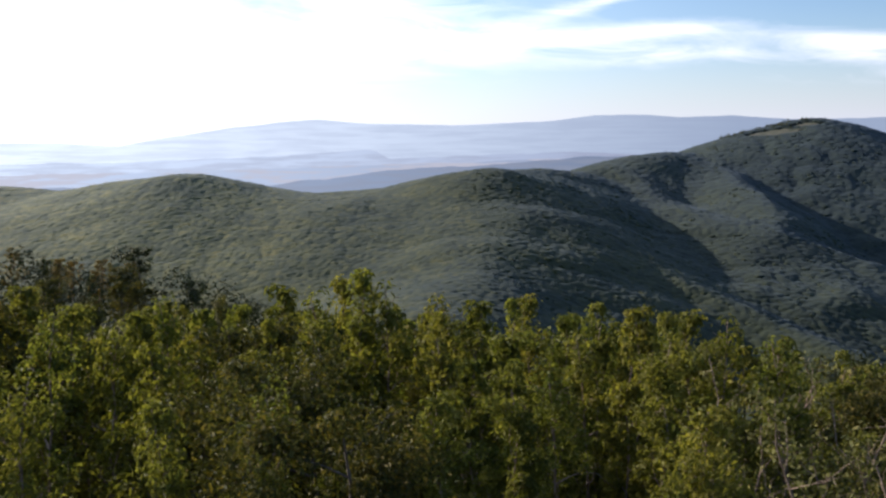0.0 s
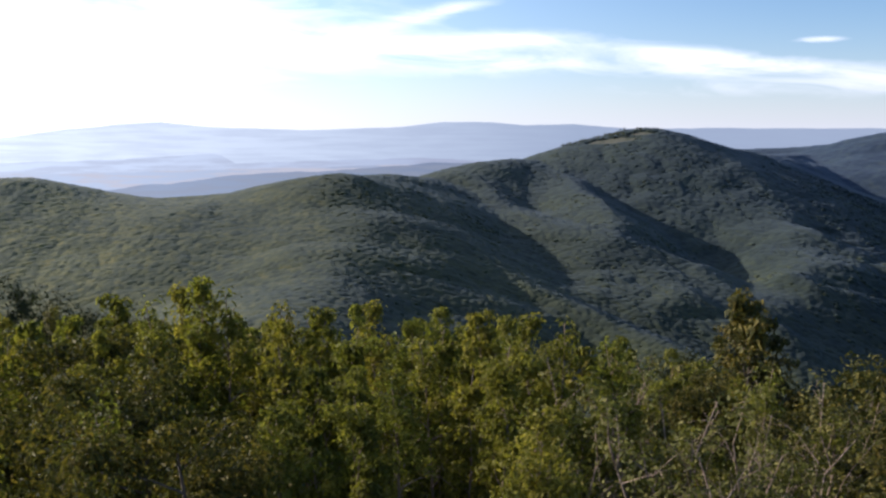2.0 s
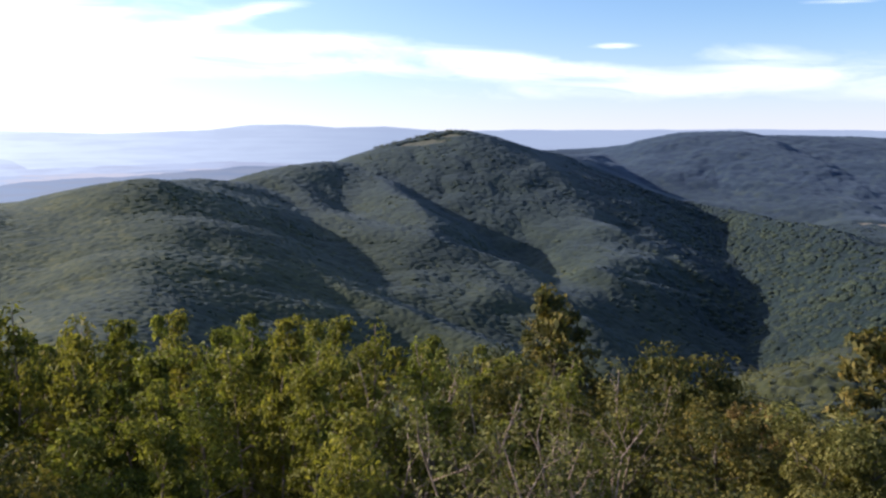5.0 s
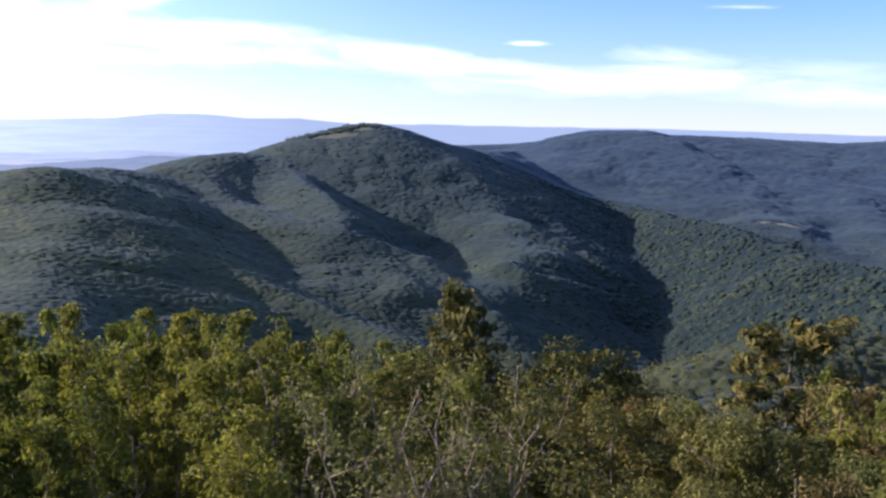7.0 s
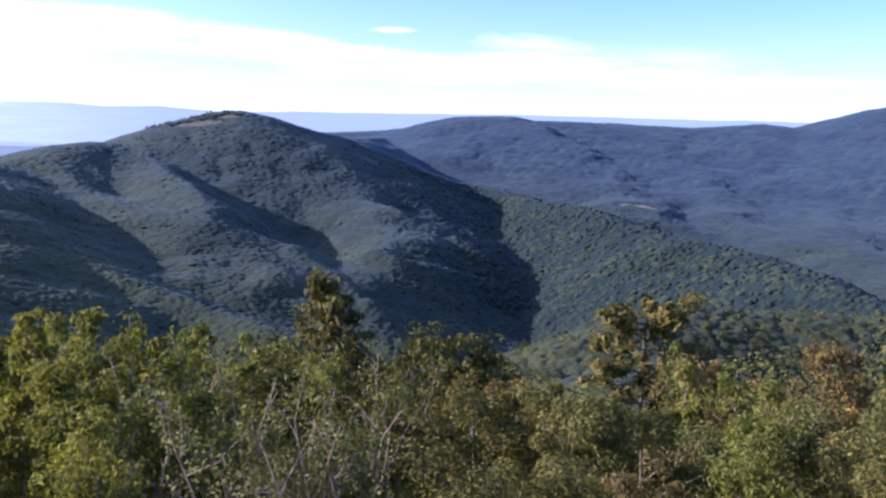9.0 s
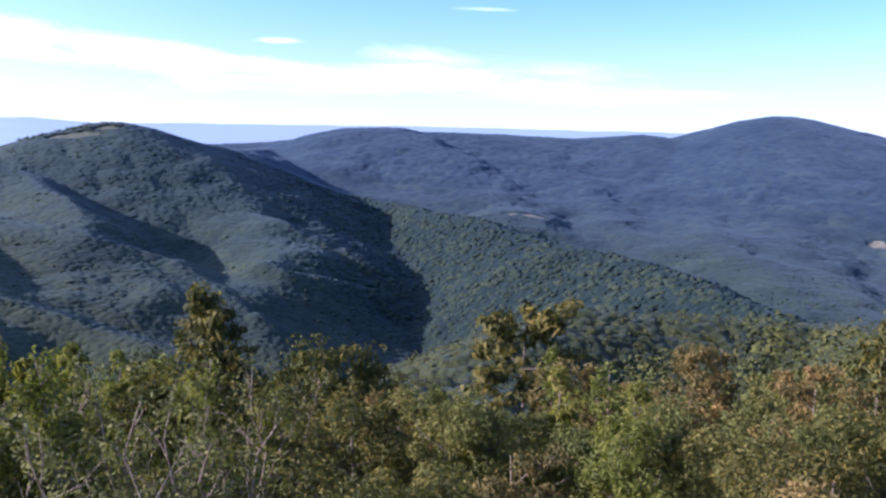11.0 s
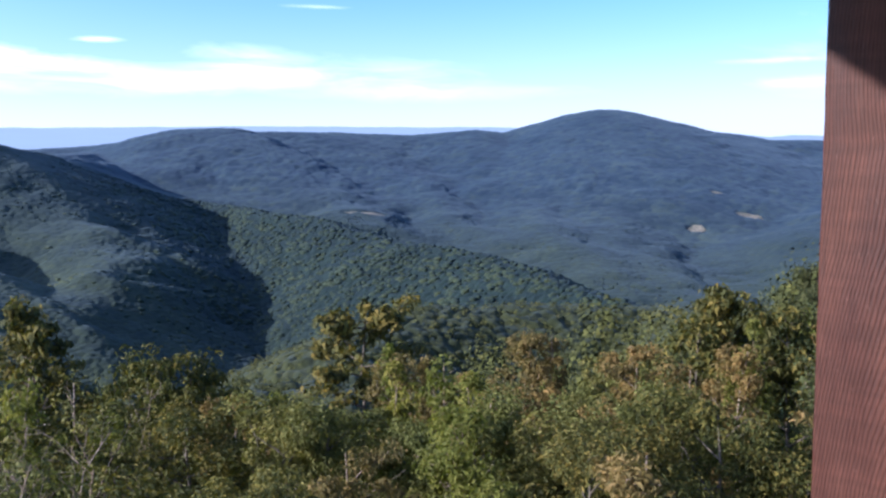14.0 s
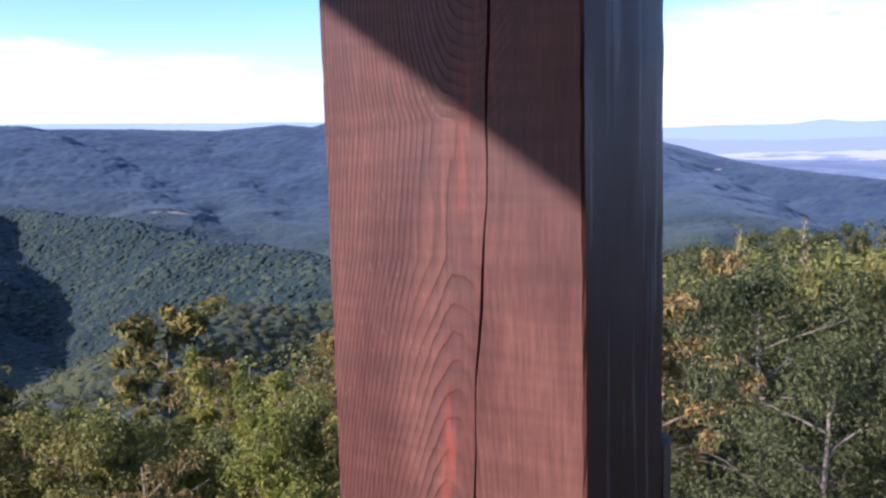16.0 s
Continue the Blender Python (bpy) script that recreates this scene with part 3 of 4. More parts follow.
def canopy(name, r0, r1, da, dr, gap, top, dip, mat, label, seed, az0=-32.0, az1=97.0, fade=(0, 0), ragged=0.6):
    """Closed canopy: one skin of rounded crowns, each with its own top, over the ground."""
    az = np.arange(az0, az1, da)
    rr = np.arange(r0 - 2 * dr, r1 + 2 * dr, dr)
    A, R = np.meshgrid(np.radians(az), rr)
    X, Y = R * np.sin(A), R * np.cos(A)
    wx, wy = X + 0.4 * gap * fbm(X, Y, gap * 1.1, 3, seed + 1), Y + 0.4 * gap * fbm(X, Y, gap * 1.1, 3, seed + 2)
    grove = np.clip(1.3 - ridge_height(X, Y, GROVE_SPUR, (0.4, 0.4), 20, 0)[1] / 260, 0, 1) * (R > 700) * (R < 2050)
    ix, iy = np.floor(wx / gap), np.floor(wy / gap)
    best, own = np.full(X.shape, -9.0), np.zeros(X.shape)
    shade = np.where((X > 40) & (R < 2050) & (R > 300), 0.55, 0.9)      # skin painted darker, as shade in hollows between the tall crowns
    for i in (-1, 0, 1):
        for j in (-1, 0, 1):
            cx, cy = ix + i, iy + j
            px, py = (cx + 0.1 + 0.8 * hash01(cx, cy, seed)) * gap, (cy + 0.1 + 0.8 * hash01(cx, cy, seed + 7)) * gap
            wide = (0.55 + 0.4 * hash01(cx, cy, seed + 13)) * gap
            q = np.hypot(wx - px, wy - py) / wide
            fir = hash01(cx, cy, seed + 31) < 0.1 + 0.4 * grove
            h = np.where(fir, 0.6 - 1.1 * q, 0.3 * hash01(cx, cy, seed + 19) - q * q)
            near = h > best
            best = np.where(near, h, best)
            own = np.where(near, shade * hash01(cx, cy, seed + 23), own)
    best = np.maximum(best, -1.0)
    Z = height(X, Y) + top + dip * (np.clip((X + 200) / 400, 0.45, 1) + 1.6 * grove) * best + ragged * (fbm(X, Y, gap * 0.4, 2, seed + 3) + 0.9 * fbm(X, Y, gap * 5, 3, seed + 4))
    for c in CLEARINGS:
        Z = np.where(in_clearing(X, Y, c) < 1, Z - 6, Z)
    Z = Z - 10 * (np.clip((r0 + fade[0] - R) / (fade[0] + 1), 0, 1) + np.clip((R - r1 + fade[1]) / (fade[1] + 1), 0, 1))
    # leave out what lies behind the hills
    slope = Z / R
    behind = np.maximum.accumulate(slope, axis=0)
    seen = slope > behind - 0.004
    n = len(az)
    i, j = np.meshgrid(np.arange(len(rr) - 1), np.arange(n - 1), indexing="ij")
    keep = seen[:-1, :-1] | seen[1:, :-1] | seen[:-1, 1:] | seen[1:, 1:]
    a = (i * n + j)[keep]
    f = np.stack([a, a + n, a + n + 1, a + 1], -1)
    used, f = np.unique(f, return_inverse=True)
    v = np.stack([X, Y, Z], -1).reshape(-1, 3)[used]
    me = mesh_of(name, v, f.reshape(-1, 4), mat, True)
    # grove skin fully dark, as painted shade under its lighter crowns
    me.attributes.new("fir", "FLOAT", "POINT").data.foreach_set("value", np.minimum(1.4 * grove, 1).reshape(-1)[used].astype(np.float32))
    me.attributes.new("crown", "FLOAT", "POINT").data.foreach_set("value", own.reshape(-1)[used].astype(np.float32))
    return tagged(new(name, me), label, "forest", kind="stuff")


wood("hilltop_trees", 1690, 1775, 7.0, 2.6, 1.3, 40, 1.3, M_WOODS, "ragged trees along the grassy hilltop", 61, 16.5, 21.3, tops=(10.0, 2.0))
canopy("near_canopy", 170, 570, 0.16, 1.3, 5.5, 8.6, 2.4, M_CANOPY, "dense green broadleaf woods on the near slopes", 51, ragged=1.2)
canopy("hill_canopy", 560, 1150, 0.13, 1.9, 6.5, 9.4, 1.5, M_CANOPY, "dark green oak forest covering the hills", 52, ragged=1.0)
canopy("ridge_canopy", 1145, 2050, 0.11, 3.4, 9.0, 9.0, 1.5, M_CANOPY, "forest on the ridges and the peak, tinted blue as haze", 53, ragged=1.2)
canopy("distant_canopy", 2040, 3500, 0.14, 8.0, 15, 8.6, 2.8, M_CANOPY, "forest on the distant mountain ridge, tinted blue as haze", 54, ragged=1.4)


def build_clearing(k, cx, cy, wide, deep):
    """Bare pale ground where trees are gone, raised 5.5 m for the camera's view."""
    rng = np.random.default_rng(300 + k)
    rings, seg = 6, 30
    wob = 1 + 0.3 * rng.normal(0, 1, seg)
    r = math.hypot(cx, cy)
    v = [(cx, cy)]
    for q in range(1, rings + 1):
        for t in range(seg):
            a = 2 * math.pi * t / seg
            f = 0.95 * q / rings * (1 if q < rings else min(max(wob[t], 0.6), 1.2))
            p, o = wide * f * math.cos(a), deep * f * math.sin(a)
            v.append((cx + (p * cy + o * cx) / r, cy + (-p * cx + o * cy) / r))
    v = np.array(v)
    v = np.column_stack([v, height(v[:, 0], v[:, 1]) + 5.5])
    f = [(0, 1 + t, 1 + (t + 1) % seg) for t in range(seg)]
    for q in range(rings - 1):
        for t in range(seg):
            a, b = 1 + q * seg + t, 1 + q * seg + (t + 1) % seg
            f += [(a, a + seg, b + seg), (a, b + seg, b)]
    grassy = k in (4, 5)
    me = mesh_of("clearing", v, f, M_GRASS if grassy else M_SOIL, True)
    return tagged(new("clearing", me), "dry grassy clearing near the hilltop" if grassy else "bare pale soil clearing in the forest", "clearing", kind="structure")


for k, c in enumerate(CLEARINGS):
    build_clearing(k, *c)


def crowns(name, r0, r1, gap, size, tall, top, label, seed, az0=-32.0, az1=97.0):
    """Taller trees that stand out of the canopy: uneven rounded or pointed crowns."""
    rng = np.random.default_rng(seed)
    count = int((r1 * r1 - r0 * r0) * radians(az1 - az0) / 2 / (gap * gap))
    a, r = np.radians(rng.uniform(az0, az1, count)), np.sqrt(rng.uniform(r0 * r0, r1 * r1, count))
    x, y = r * np.sin(a), r * np.cos(a)
    z = height(x, y)
    prof_a, prof_r = np.radians(np.arange(az0, az1 + 1, 0.5)), np.geomspace(60, r1, 220)
    PA, PR = np.meshgrid(prof_a, prof_r, indexing="ij")
    pe = np.maximum.accumulate(height(PR * np.sin(PA), PR * np.cos(PA)) / PR, axis=1)
    rows = np.round((np.degrees(a) - az0) / 0.5).astype(int)
    keep = (z + 14) / r > pe[rows, np.clip(np.searchsorted(prof_r, r * 0.985) - 1, 0, 219)] - 0.002
    for c in CLEARINGS:
        keep &= in_clearing(x, y, c) > 1.1
    keep &= (x > 40 + 60 * fbm(x, y, 90, 2, 83)) | (r < 600)     # the wood on the western ridge stays even
    x, y, z = x[keep], y[keep], z[keep]
    n = len(x)
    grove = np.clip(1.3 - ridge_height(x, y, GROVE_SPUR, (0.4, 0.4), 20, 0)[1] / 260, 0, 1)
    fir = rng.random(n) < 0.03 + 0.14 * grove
    west = np.clip((x + 150) / 350, 0.55, 1)
    s = size * np.clip(np.exp(rng.normal(0, 0.28, n)), 0.5, 1.7) * np.where(fir, 0.7, 1)
    h = s * tall * rng.uniform(0.8, 1.3, n) * np.where(fir, 1.7, 1) * west
    base = z + top + (2.4 * grove + 0.4 * fir - 0.6) * west + rng.normal(0, 0.4, n) - h
    seg = 7
    rings = [(1.0, 0.0), (1.02, 0.4), (0.68, 0.8)]
    ang = np.arange(seg) * 2 * math.pi / seg
    verts = np.zeros((n, 3 * seg + 1, 3))
    for k, (w, up) in enumerate(rings):
        w = np.where(fir, (1.0, 0.62, 0.3)[k], w)[:, None] * s[:, None] * rng.uniform(0.75, 1.25, (n, seg))
        q = ang + rng.uniform(0, 6.28, n)[:, None] * (k == 0) + 0.4 * k
        verts[:, k * seg:(k + 1) * seg] = np.stack([x[:, None] + w * np.cos(q), y[:, None] + w * np.sin(q), base[:, None] + h[:, None] * (up + rng.uniform(-0.1, 0.1, (n, seg)))], -1)
    verts[:, -1] = np.stack([x, y, base + h * 1.02], -1)
    j = np.arange(seg)
    j2 = (j + 1) % seg
    tri = [np.stack([k * seg + j, k * seg + j2, (k + 1) * seg + j2], -1) for k in (0, 1)] + [np.stack([k * seg + j, (k + 1) * seg + j2, (k + 1) * seg + j], -1) for k in (0, 1)]
    tri = np.concatenate(tri + [np.stack([2 * seg + j, 2 * seg + j2, np.full(seg, 3 * seg)], -1)])
    faces = (tri[None] + (np.arange(n) * (3 * seg + 1))[:, None, None]).reshape(-1, 3)
    me = mesh_of(name, verts.reshape(-1, 3), faces, M_CANOPY, True)
    # crowns lighter than the skin, which holds the painted shade
    own = np.repeat(np.where(fir, rng.uniform(0.2, 0.6, n), rng.uniform(0.4, 0.9, n)), 3 * seg + 1)
    me.attributes.new("crown", "FLOAT", "POINT").data.foreach_set("value", own.astype(np.float32))
    # grove crowns take less of the dark, to stand out from painted gaps
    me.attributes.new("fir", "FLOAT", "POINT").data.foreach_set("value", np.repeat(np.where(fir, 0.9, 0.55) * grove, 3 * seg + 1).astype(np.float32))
    return tagged(new(name, me), label, "forest", kind="stuff")


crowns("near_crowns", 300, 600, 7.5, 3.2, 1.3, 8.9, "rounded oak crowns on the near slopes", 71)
crowns("hill_crowns", 580, 1180, 8.5, 4.6, 0.9, 9.4, "tall rounded and fir crowns on the hills", 72)
crowns("ridge_crowns", 1150, 2050, 10.0, 5.8, 0.9, 9.0, "tall rounded and fir crowns on the ridges", 73)

# ---------------------------------------------------------------- the far distance: plains and ranges beyond the hills


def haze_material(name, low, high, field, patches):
    """Distance with haze and sun glare painted in; the surface gives off this light."""
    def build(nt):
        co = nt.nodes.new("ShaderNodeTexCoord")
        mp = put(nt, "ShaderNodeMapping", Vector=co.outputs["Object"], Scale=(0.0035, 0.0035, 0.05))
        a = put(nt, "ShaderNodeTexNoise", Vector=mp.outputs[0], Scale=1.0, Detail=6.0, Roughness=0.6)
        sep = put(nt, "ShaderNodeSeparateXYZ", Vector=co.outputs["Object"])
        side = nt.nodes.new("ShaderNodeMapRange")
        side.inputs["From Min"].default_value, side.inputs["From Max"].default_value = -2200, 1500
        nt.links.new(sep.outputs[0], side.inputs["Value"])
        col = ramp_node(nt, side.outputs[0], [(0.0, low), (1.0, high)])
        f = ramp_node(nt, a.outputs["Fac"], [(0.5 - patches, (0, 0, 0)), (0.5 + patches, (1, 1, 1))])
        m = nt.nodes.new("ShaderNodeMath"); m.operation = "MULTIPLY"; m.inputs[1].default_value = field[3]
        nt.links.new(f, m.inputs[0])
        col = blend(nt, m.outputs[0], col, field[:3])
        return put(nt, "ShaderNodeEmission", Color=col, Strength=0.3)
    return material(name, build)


def far_band(name, skyline, r, low_el, mat, label, rough, seed):
    """A long range of hills far off: its skyline as azimuth, elevation."""
    az = np.arange(-34, 100, 0.15)
    el = np.interp(az, [p[0] for p in skyline], [p[1] for p in skyline])
    el = el + rough * fbm(az * 10, az * 0 + 3.3, 14, 4, seed)
    rows = []
    for k, f in enumerate(np.linspace(0, 1, 6)):
        e = np.radians(low_el + (el - low_el) * f)
        rr = r + 60 * f + 15 * fbm(az * 10, az * 0 + k, 12, 2, seed + 5)
        rows.append(np.stack([rr * np.sin(np.radians(az)), rr * np.cos(np.radians(az)), rr * np.tan(e)], -1))
    v = np.concatenate(rows)
    n = len(az)
    i, j = np.meshgrid(np.arange(5), np.arange(n - 1), indexing="ij")
    a = i * n + j
    f = np.stack([a, a + 1, a + n + 1, a + n], -1).reshape(-1, 4)
    return tagged(new(name, mesh_of(name, v, f, mat, True)), label, "backdrop", kind="structure")


FAR_SKY = [(-40, -0.1), (-25.2, -0.15), (-22.3, -0.23), (-19, -0.44), (-16.2, 0.04), (-12.9, 0.5), (-9.6, 0.84), (-7.4, 1.0), (-4.5, 0.7), (0.6, 0.55), (4.1, 0.64), (6.8, 0.74),
           (9.2, 1.04), (12.5, 1.02), (14.1, 0.83), (17.3, 0.87), (20.4, 0.62), (25.3, 0.64), (33.8, 0.58), (40.5, 0.52), (47.4, 0.38), (54.3, 0.27), (67.2, -0.2), (70.2, -0.55), (71.4, -0.45), (75.8, -0.65),
           (78.2, -0.58), (82.9, -0.6), (84.7, -0.36), (86.5, -0.53), (100, -0.4)]
MID_SKY = [(-40, -1.2), (-20, -1.4), (-12, -1.25), (-9, -1.1), (-6.7, -1.0), (-4.7, -0.82), (-4.0, -0.95), (-3.2, -1.45), (2, -1.3), (8, -1.15), (12, -1.3), (30, -1.6), (70, -1.6), (76, -1.3), (82, -1.55), (90, -1.4), (100, -1.4)]
PLAIN_SKY = [(-40, -1.9), (-20, -2.0), (-10, -1.95), (0, -1.75), (10, -1.5), (70, -2.2), (78, -2.25), (84, -2.2), (100, -2.1)]
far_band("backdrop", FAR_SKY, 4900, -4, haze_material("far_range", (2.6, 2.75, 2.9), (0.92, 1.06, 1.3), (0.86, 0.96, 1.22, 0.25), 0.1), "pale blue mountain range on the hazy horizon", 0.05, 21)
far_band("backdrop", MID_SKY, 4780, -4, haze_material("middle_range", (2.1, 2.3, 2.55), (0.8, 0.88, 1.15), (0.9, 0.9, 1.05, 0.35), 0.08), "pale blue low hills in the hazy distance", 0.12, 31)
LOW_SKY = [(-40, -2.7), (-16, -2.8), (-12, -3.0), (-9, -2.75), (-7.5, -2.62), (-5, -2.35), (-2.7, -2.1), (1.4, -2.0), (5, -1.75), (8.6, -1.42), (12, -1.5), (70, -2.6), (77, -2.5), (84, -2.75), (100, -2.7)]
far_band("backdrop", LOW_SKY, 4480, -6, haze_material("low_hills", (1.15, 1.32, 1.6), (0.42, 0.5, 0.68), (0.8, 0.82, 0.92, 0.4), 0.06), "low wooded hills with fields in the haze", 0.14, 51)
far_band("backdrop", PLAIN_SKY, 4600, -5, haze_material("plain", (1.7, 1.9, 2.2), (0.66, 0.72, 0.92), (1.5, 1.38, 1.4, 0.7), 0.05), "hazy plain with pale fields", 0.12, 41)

# ---------------------------------------------------------------- the lookout tower


def build_stained(nt):
    co = nt.nodes.new("ShaderNodeTexCoord")
    sep = put(nt, "ShaderNodeSeparateXYZ", Vector=co.outputs["Object"])

    def op(kind, a, b=0.0):
        m = nt.nodes.new("ShaderNodeMath")
        m.operation = kind
        for k, v in enumerate((a, b)):
            if isinstance(v, bpy.types.NodeSocket):
                nt.links.new(v, m.inputs[k])
            else:
                m.inputs[k].default_value = v
        return m.outputs[0]
    def noise(scale, detail=3.0, rough=0.5):
        mp = put(nt, "ShaderNodeMapping", Vector=co.outputs["Object"], Scale=scale)
        return put(nt, "ShaderNodeTexNoise", Vector=mp.outputs[0], Scale=1.0, Detail=detail, Roughness=rough).outputs["Fac"]

    def grade(v, stops):
        return ramp_node(nt, v, [(p, (c, c, c)) for p, c in stops])
    y, z = sep.outputs[1], sep.outputs[2]
    wob = noise((16.0, 16.0, 3.5))
    # the heart runs up inside the timber at a slant: rings lie as stripes beside it and close in arches where it dips
    u = op("ADD", op("ADD", y, op("MULTIPLY", z, 0.1)), 0.0165)
    below = op("MAXIMUM", op("SUBTRACT", -0.075, z), 0.0)
    above = op("MAXIMUM", op("SUBTRACT", z, 0.0), 0.0)
    deep = op("SUBTRACT", op("SUBTRACT", 0.045, op("MULTIPLY", below, 0.15)), op("MULTIPLY", above, 0.38))
    rad = op("SQRT", op("ADD", op("MULTIPLY", u, u), op("MULTIPLY", deep, deep)))
    d = op("ADD", op("ADD", rad, op("MULTIPLY", wob, 0.011)), op("MULTIPLY", noise((90.0, 90.0, 22.0)), 0.0022))
    ring = op("FRACT", op("MULTIPLY", d, 390.0))
    late = grade(ring, [(0.0, 0.0), (0.3, 0.1), (0.68, 0.8), (0.88, 1.0), (1.0, 0.0)])
    side = grade(op("ADD", op("MULTIPLY", y, 6.0), 0.5), [(0.18, 0.1), (0.42, 0.6), (0.55, 1.0)])
    patchy = grade(noise((30.0, 60.0, 6.0)), [(0.35, 0.55), (0.6, 1.0)])
    late = op("MULTIPLY", op("MULTIPLY", late, side), patchy)
    fib = noise((420.0, 420.0, 30.0), 5.0, 0.7)
    tick = noise((260.0, 260.0, 90.0), 3.0, 0.7)
    worn = noise((34.0, 30.0, 8.0), 4.0)
    saw = noise((12.0, 12.0, 120.0), 2.0)
    col = ramp_node(nt, worn, [(0.3, (0.05, 0.018, 0.013)), (0.5, (0.068, 0.0255, 0.0175)), (0.72, (0.092, 0.036, 0.024))])
    col = blend(nt, op("MULTIPLY", late, 0.55), col, (0.019, 0.0072, 0.0068))
    heart = grade(op("ABSOLUTE", op("ADD", u, 0.004)), [(0.0, 1.0), (0.004, 0.8), (0.01, 0.0)])
    red = op("MULTIPLY", heart, grade(noise((20.0, 55.0, 9.0)), [(0.5, 0.0), (0.6, 1.0)]))
    col = blend(nt, op("MULTIPLY", red, 0.7), col, (0.17, 0.034, 0.018))
    col = blend(nt, 1.0, col, ramp_node(nt, fib, [(0.3, (0.72, 0.72, 0.74)), (0.7, (1.26, 1.26, 1.26))]), "MULTIPLY")
    scuff = op("MULTIPLY", grade(tick, [(0.62, 0.0), (0.72, 1.0)]), side)
    col = blend(nt, op("MULTIPLY", scuff, 0.45), col, (0.13, 0.065, 0.05))
    col = blend(nt, 1.0, col, ramp_node(nt, saw, [(0.35, (0.9, 0.9, 0.9)), (0.65, (1.1, 1.1, 1.1))]), "MULTIPLY")
    # pale flaked streaks in the stain of the narrow side
    fleck = noise((75.0, 75.0, 5.0), 3.0)
    bare = op("MULTIPLY", grade(fleck, [(0.58, 0.0), (0.66, 1.0)]), op("LESS_THAN", y, -0.079))
    col = blend(nt, op("MULTIPLY", bare, 0.6), col, (0.26, 0.24, 0.24))
    hgt = op("ADD", op("MULTIPLY", late, -0.8), op("MULTIPLY", fib, 0.5))
    bp = put(nt, "ShaderNodeBump", Height=hgt, Strength=0.55, Distance=0.001)
    gloss = ramp_node(nt, worn, [(0.3, (0.42, 0.42, 0.42)), (0.7, (0.62, 0.62, 0.62))])
    b = put(nt, "ShaderNodeBsdfPrincipled", Base_Color=col, Roughness=gloss, Normal=bp.outputs[0])
    b.inputs["Specular IOR Level"].default_value = 0.14
    return b


M_STAIN = material("red_stained_timber", build_stained)
M_DARKWOOD = material("dark_timber", lambda nt: put(nt, "ShaderNodeBsdfPrincipled", Base_Color=ramp_node(nt, put(nt, "ShaderNodeTexNoise", Vector=put(nt, "ShaderNodeMapping", Vector=nt.nodes.new("ShaderNodeTexCoord").outputs["Object"], Scale=(60.0, 60.0, 4.0)).outputs[0], Scale=1.0, Detail=5.0).outputs["Fac"], [(0.3, (0.05, 0.024, 0.018)), (0.7, (0.13, 0.055, 0.038))]), Roughness=0.55))

POST_W, POST_D = 0.163, 0.128      # width of the cracked face, depth
POST_AT = (2.042, -0.380)           # middle of the cracked face
EYE = 1.62                         # eye over the deck


def post_mesh(cracked):
    """A squared timber, its face to -x, with rounded arrises; the cracked one has a long open check."""
    zs = np.concatenate([[-14.2, -10.0, -6.0, -3.0, -1.6, -0.9], np.arange(-0.6, 0.43, 0.02)])
    w, d, c = POST_W / 2, POST_D, 0.0016
    verts, rng = [], np.random.default_rng(5)
    for z in zs:
        g = -0.027 - 0.06 * z + 0.0012 * math.sin(z * 31) + 0.0006 * math.sin(z * 83 + 1)
        g = min(max(g, -w + 0.02), w - 0.02)
        o = 0.0007 + 0.0003 * math.sin(z * 47)
        dep = 0.014 if cracked else 0.0
        wear = rng.uniform(-0.0006, 0.0006, 8)
        ring = [(c + wear[0], w), (0, w - c + wear[1]), (0, g + o), (dep, g), (0, g - o), (0, -w + c + wear[2]), (c + wear[3], -w), (d - c, -w + wear[4]), (d, -w + c), (d, w - c), (d - c, w + wear[5])]
        verts += [(x, y, z) for x, y in ring]
    n, m = 11, len(zs)
    faces = []
    for k in range(m - 1):
        for j in range(n):
            a, b = k * n + j, k * n + (j + 1) % n
            faces.append((a, b, b + n, a + n))
    me = bpy.data.meshes.new("timber_post")
    me.from_pydata(verts, [], faces + [tuple(range(n))[::-1], tuple(range((m - 1) * n, m * n))])
    me.materials.append(M_STAIN)
    me.validate()
    return me


tower_post = tagged(new("timber_post", post_mesh(True)), "red-brown stained square timber post with a long crack", "post", "posts of the lookout tower")
tower_post.matrix_world = pose(*POST_AT, 0, 0, 0, -3.5)
for px, py in ((-2.2, -0.383), (-2.2, -3.6), (2.05, -3.6)):
    ob = tagged(new("timber_post", post_mesh(False) if px < -2 and py > -1 else bpy.data.objects["timber_post.001"].data), "red-brown stained square timber post", "post", "posts of the lookout tower")
    ob.matrix_world = pose(px, py, 0, 0, 0, 0)
bracket = tagged(new("rail_board", box_mesh("rail_board", (2.172, -0.467, -1.55), (2.20, -0.40, -0.21), M_DARKWOOD)), "dark stained board nailed to the timber post", "board")

deck = tagged(new("deck", None), "plank deck of the wooden lookout tower", "deck")
for k in range(24):
    x0 = -2.25 + k * 0.19
    part("plank", box_mesh("plank", (x0, -3.75, -EYE - 0.04), (x0 + 0.182, -0.52, -EYE), M_DARKWOOD), deck)
for k, y0 in enumerate((-3.45, -0.70)):
    part("beam", box_mesh("beam", (-2.3, y0, -EYE - 0.2), (2.35, y0 + 0.12, -EYE - 0.042), M_DARKWOOD), deck)


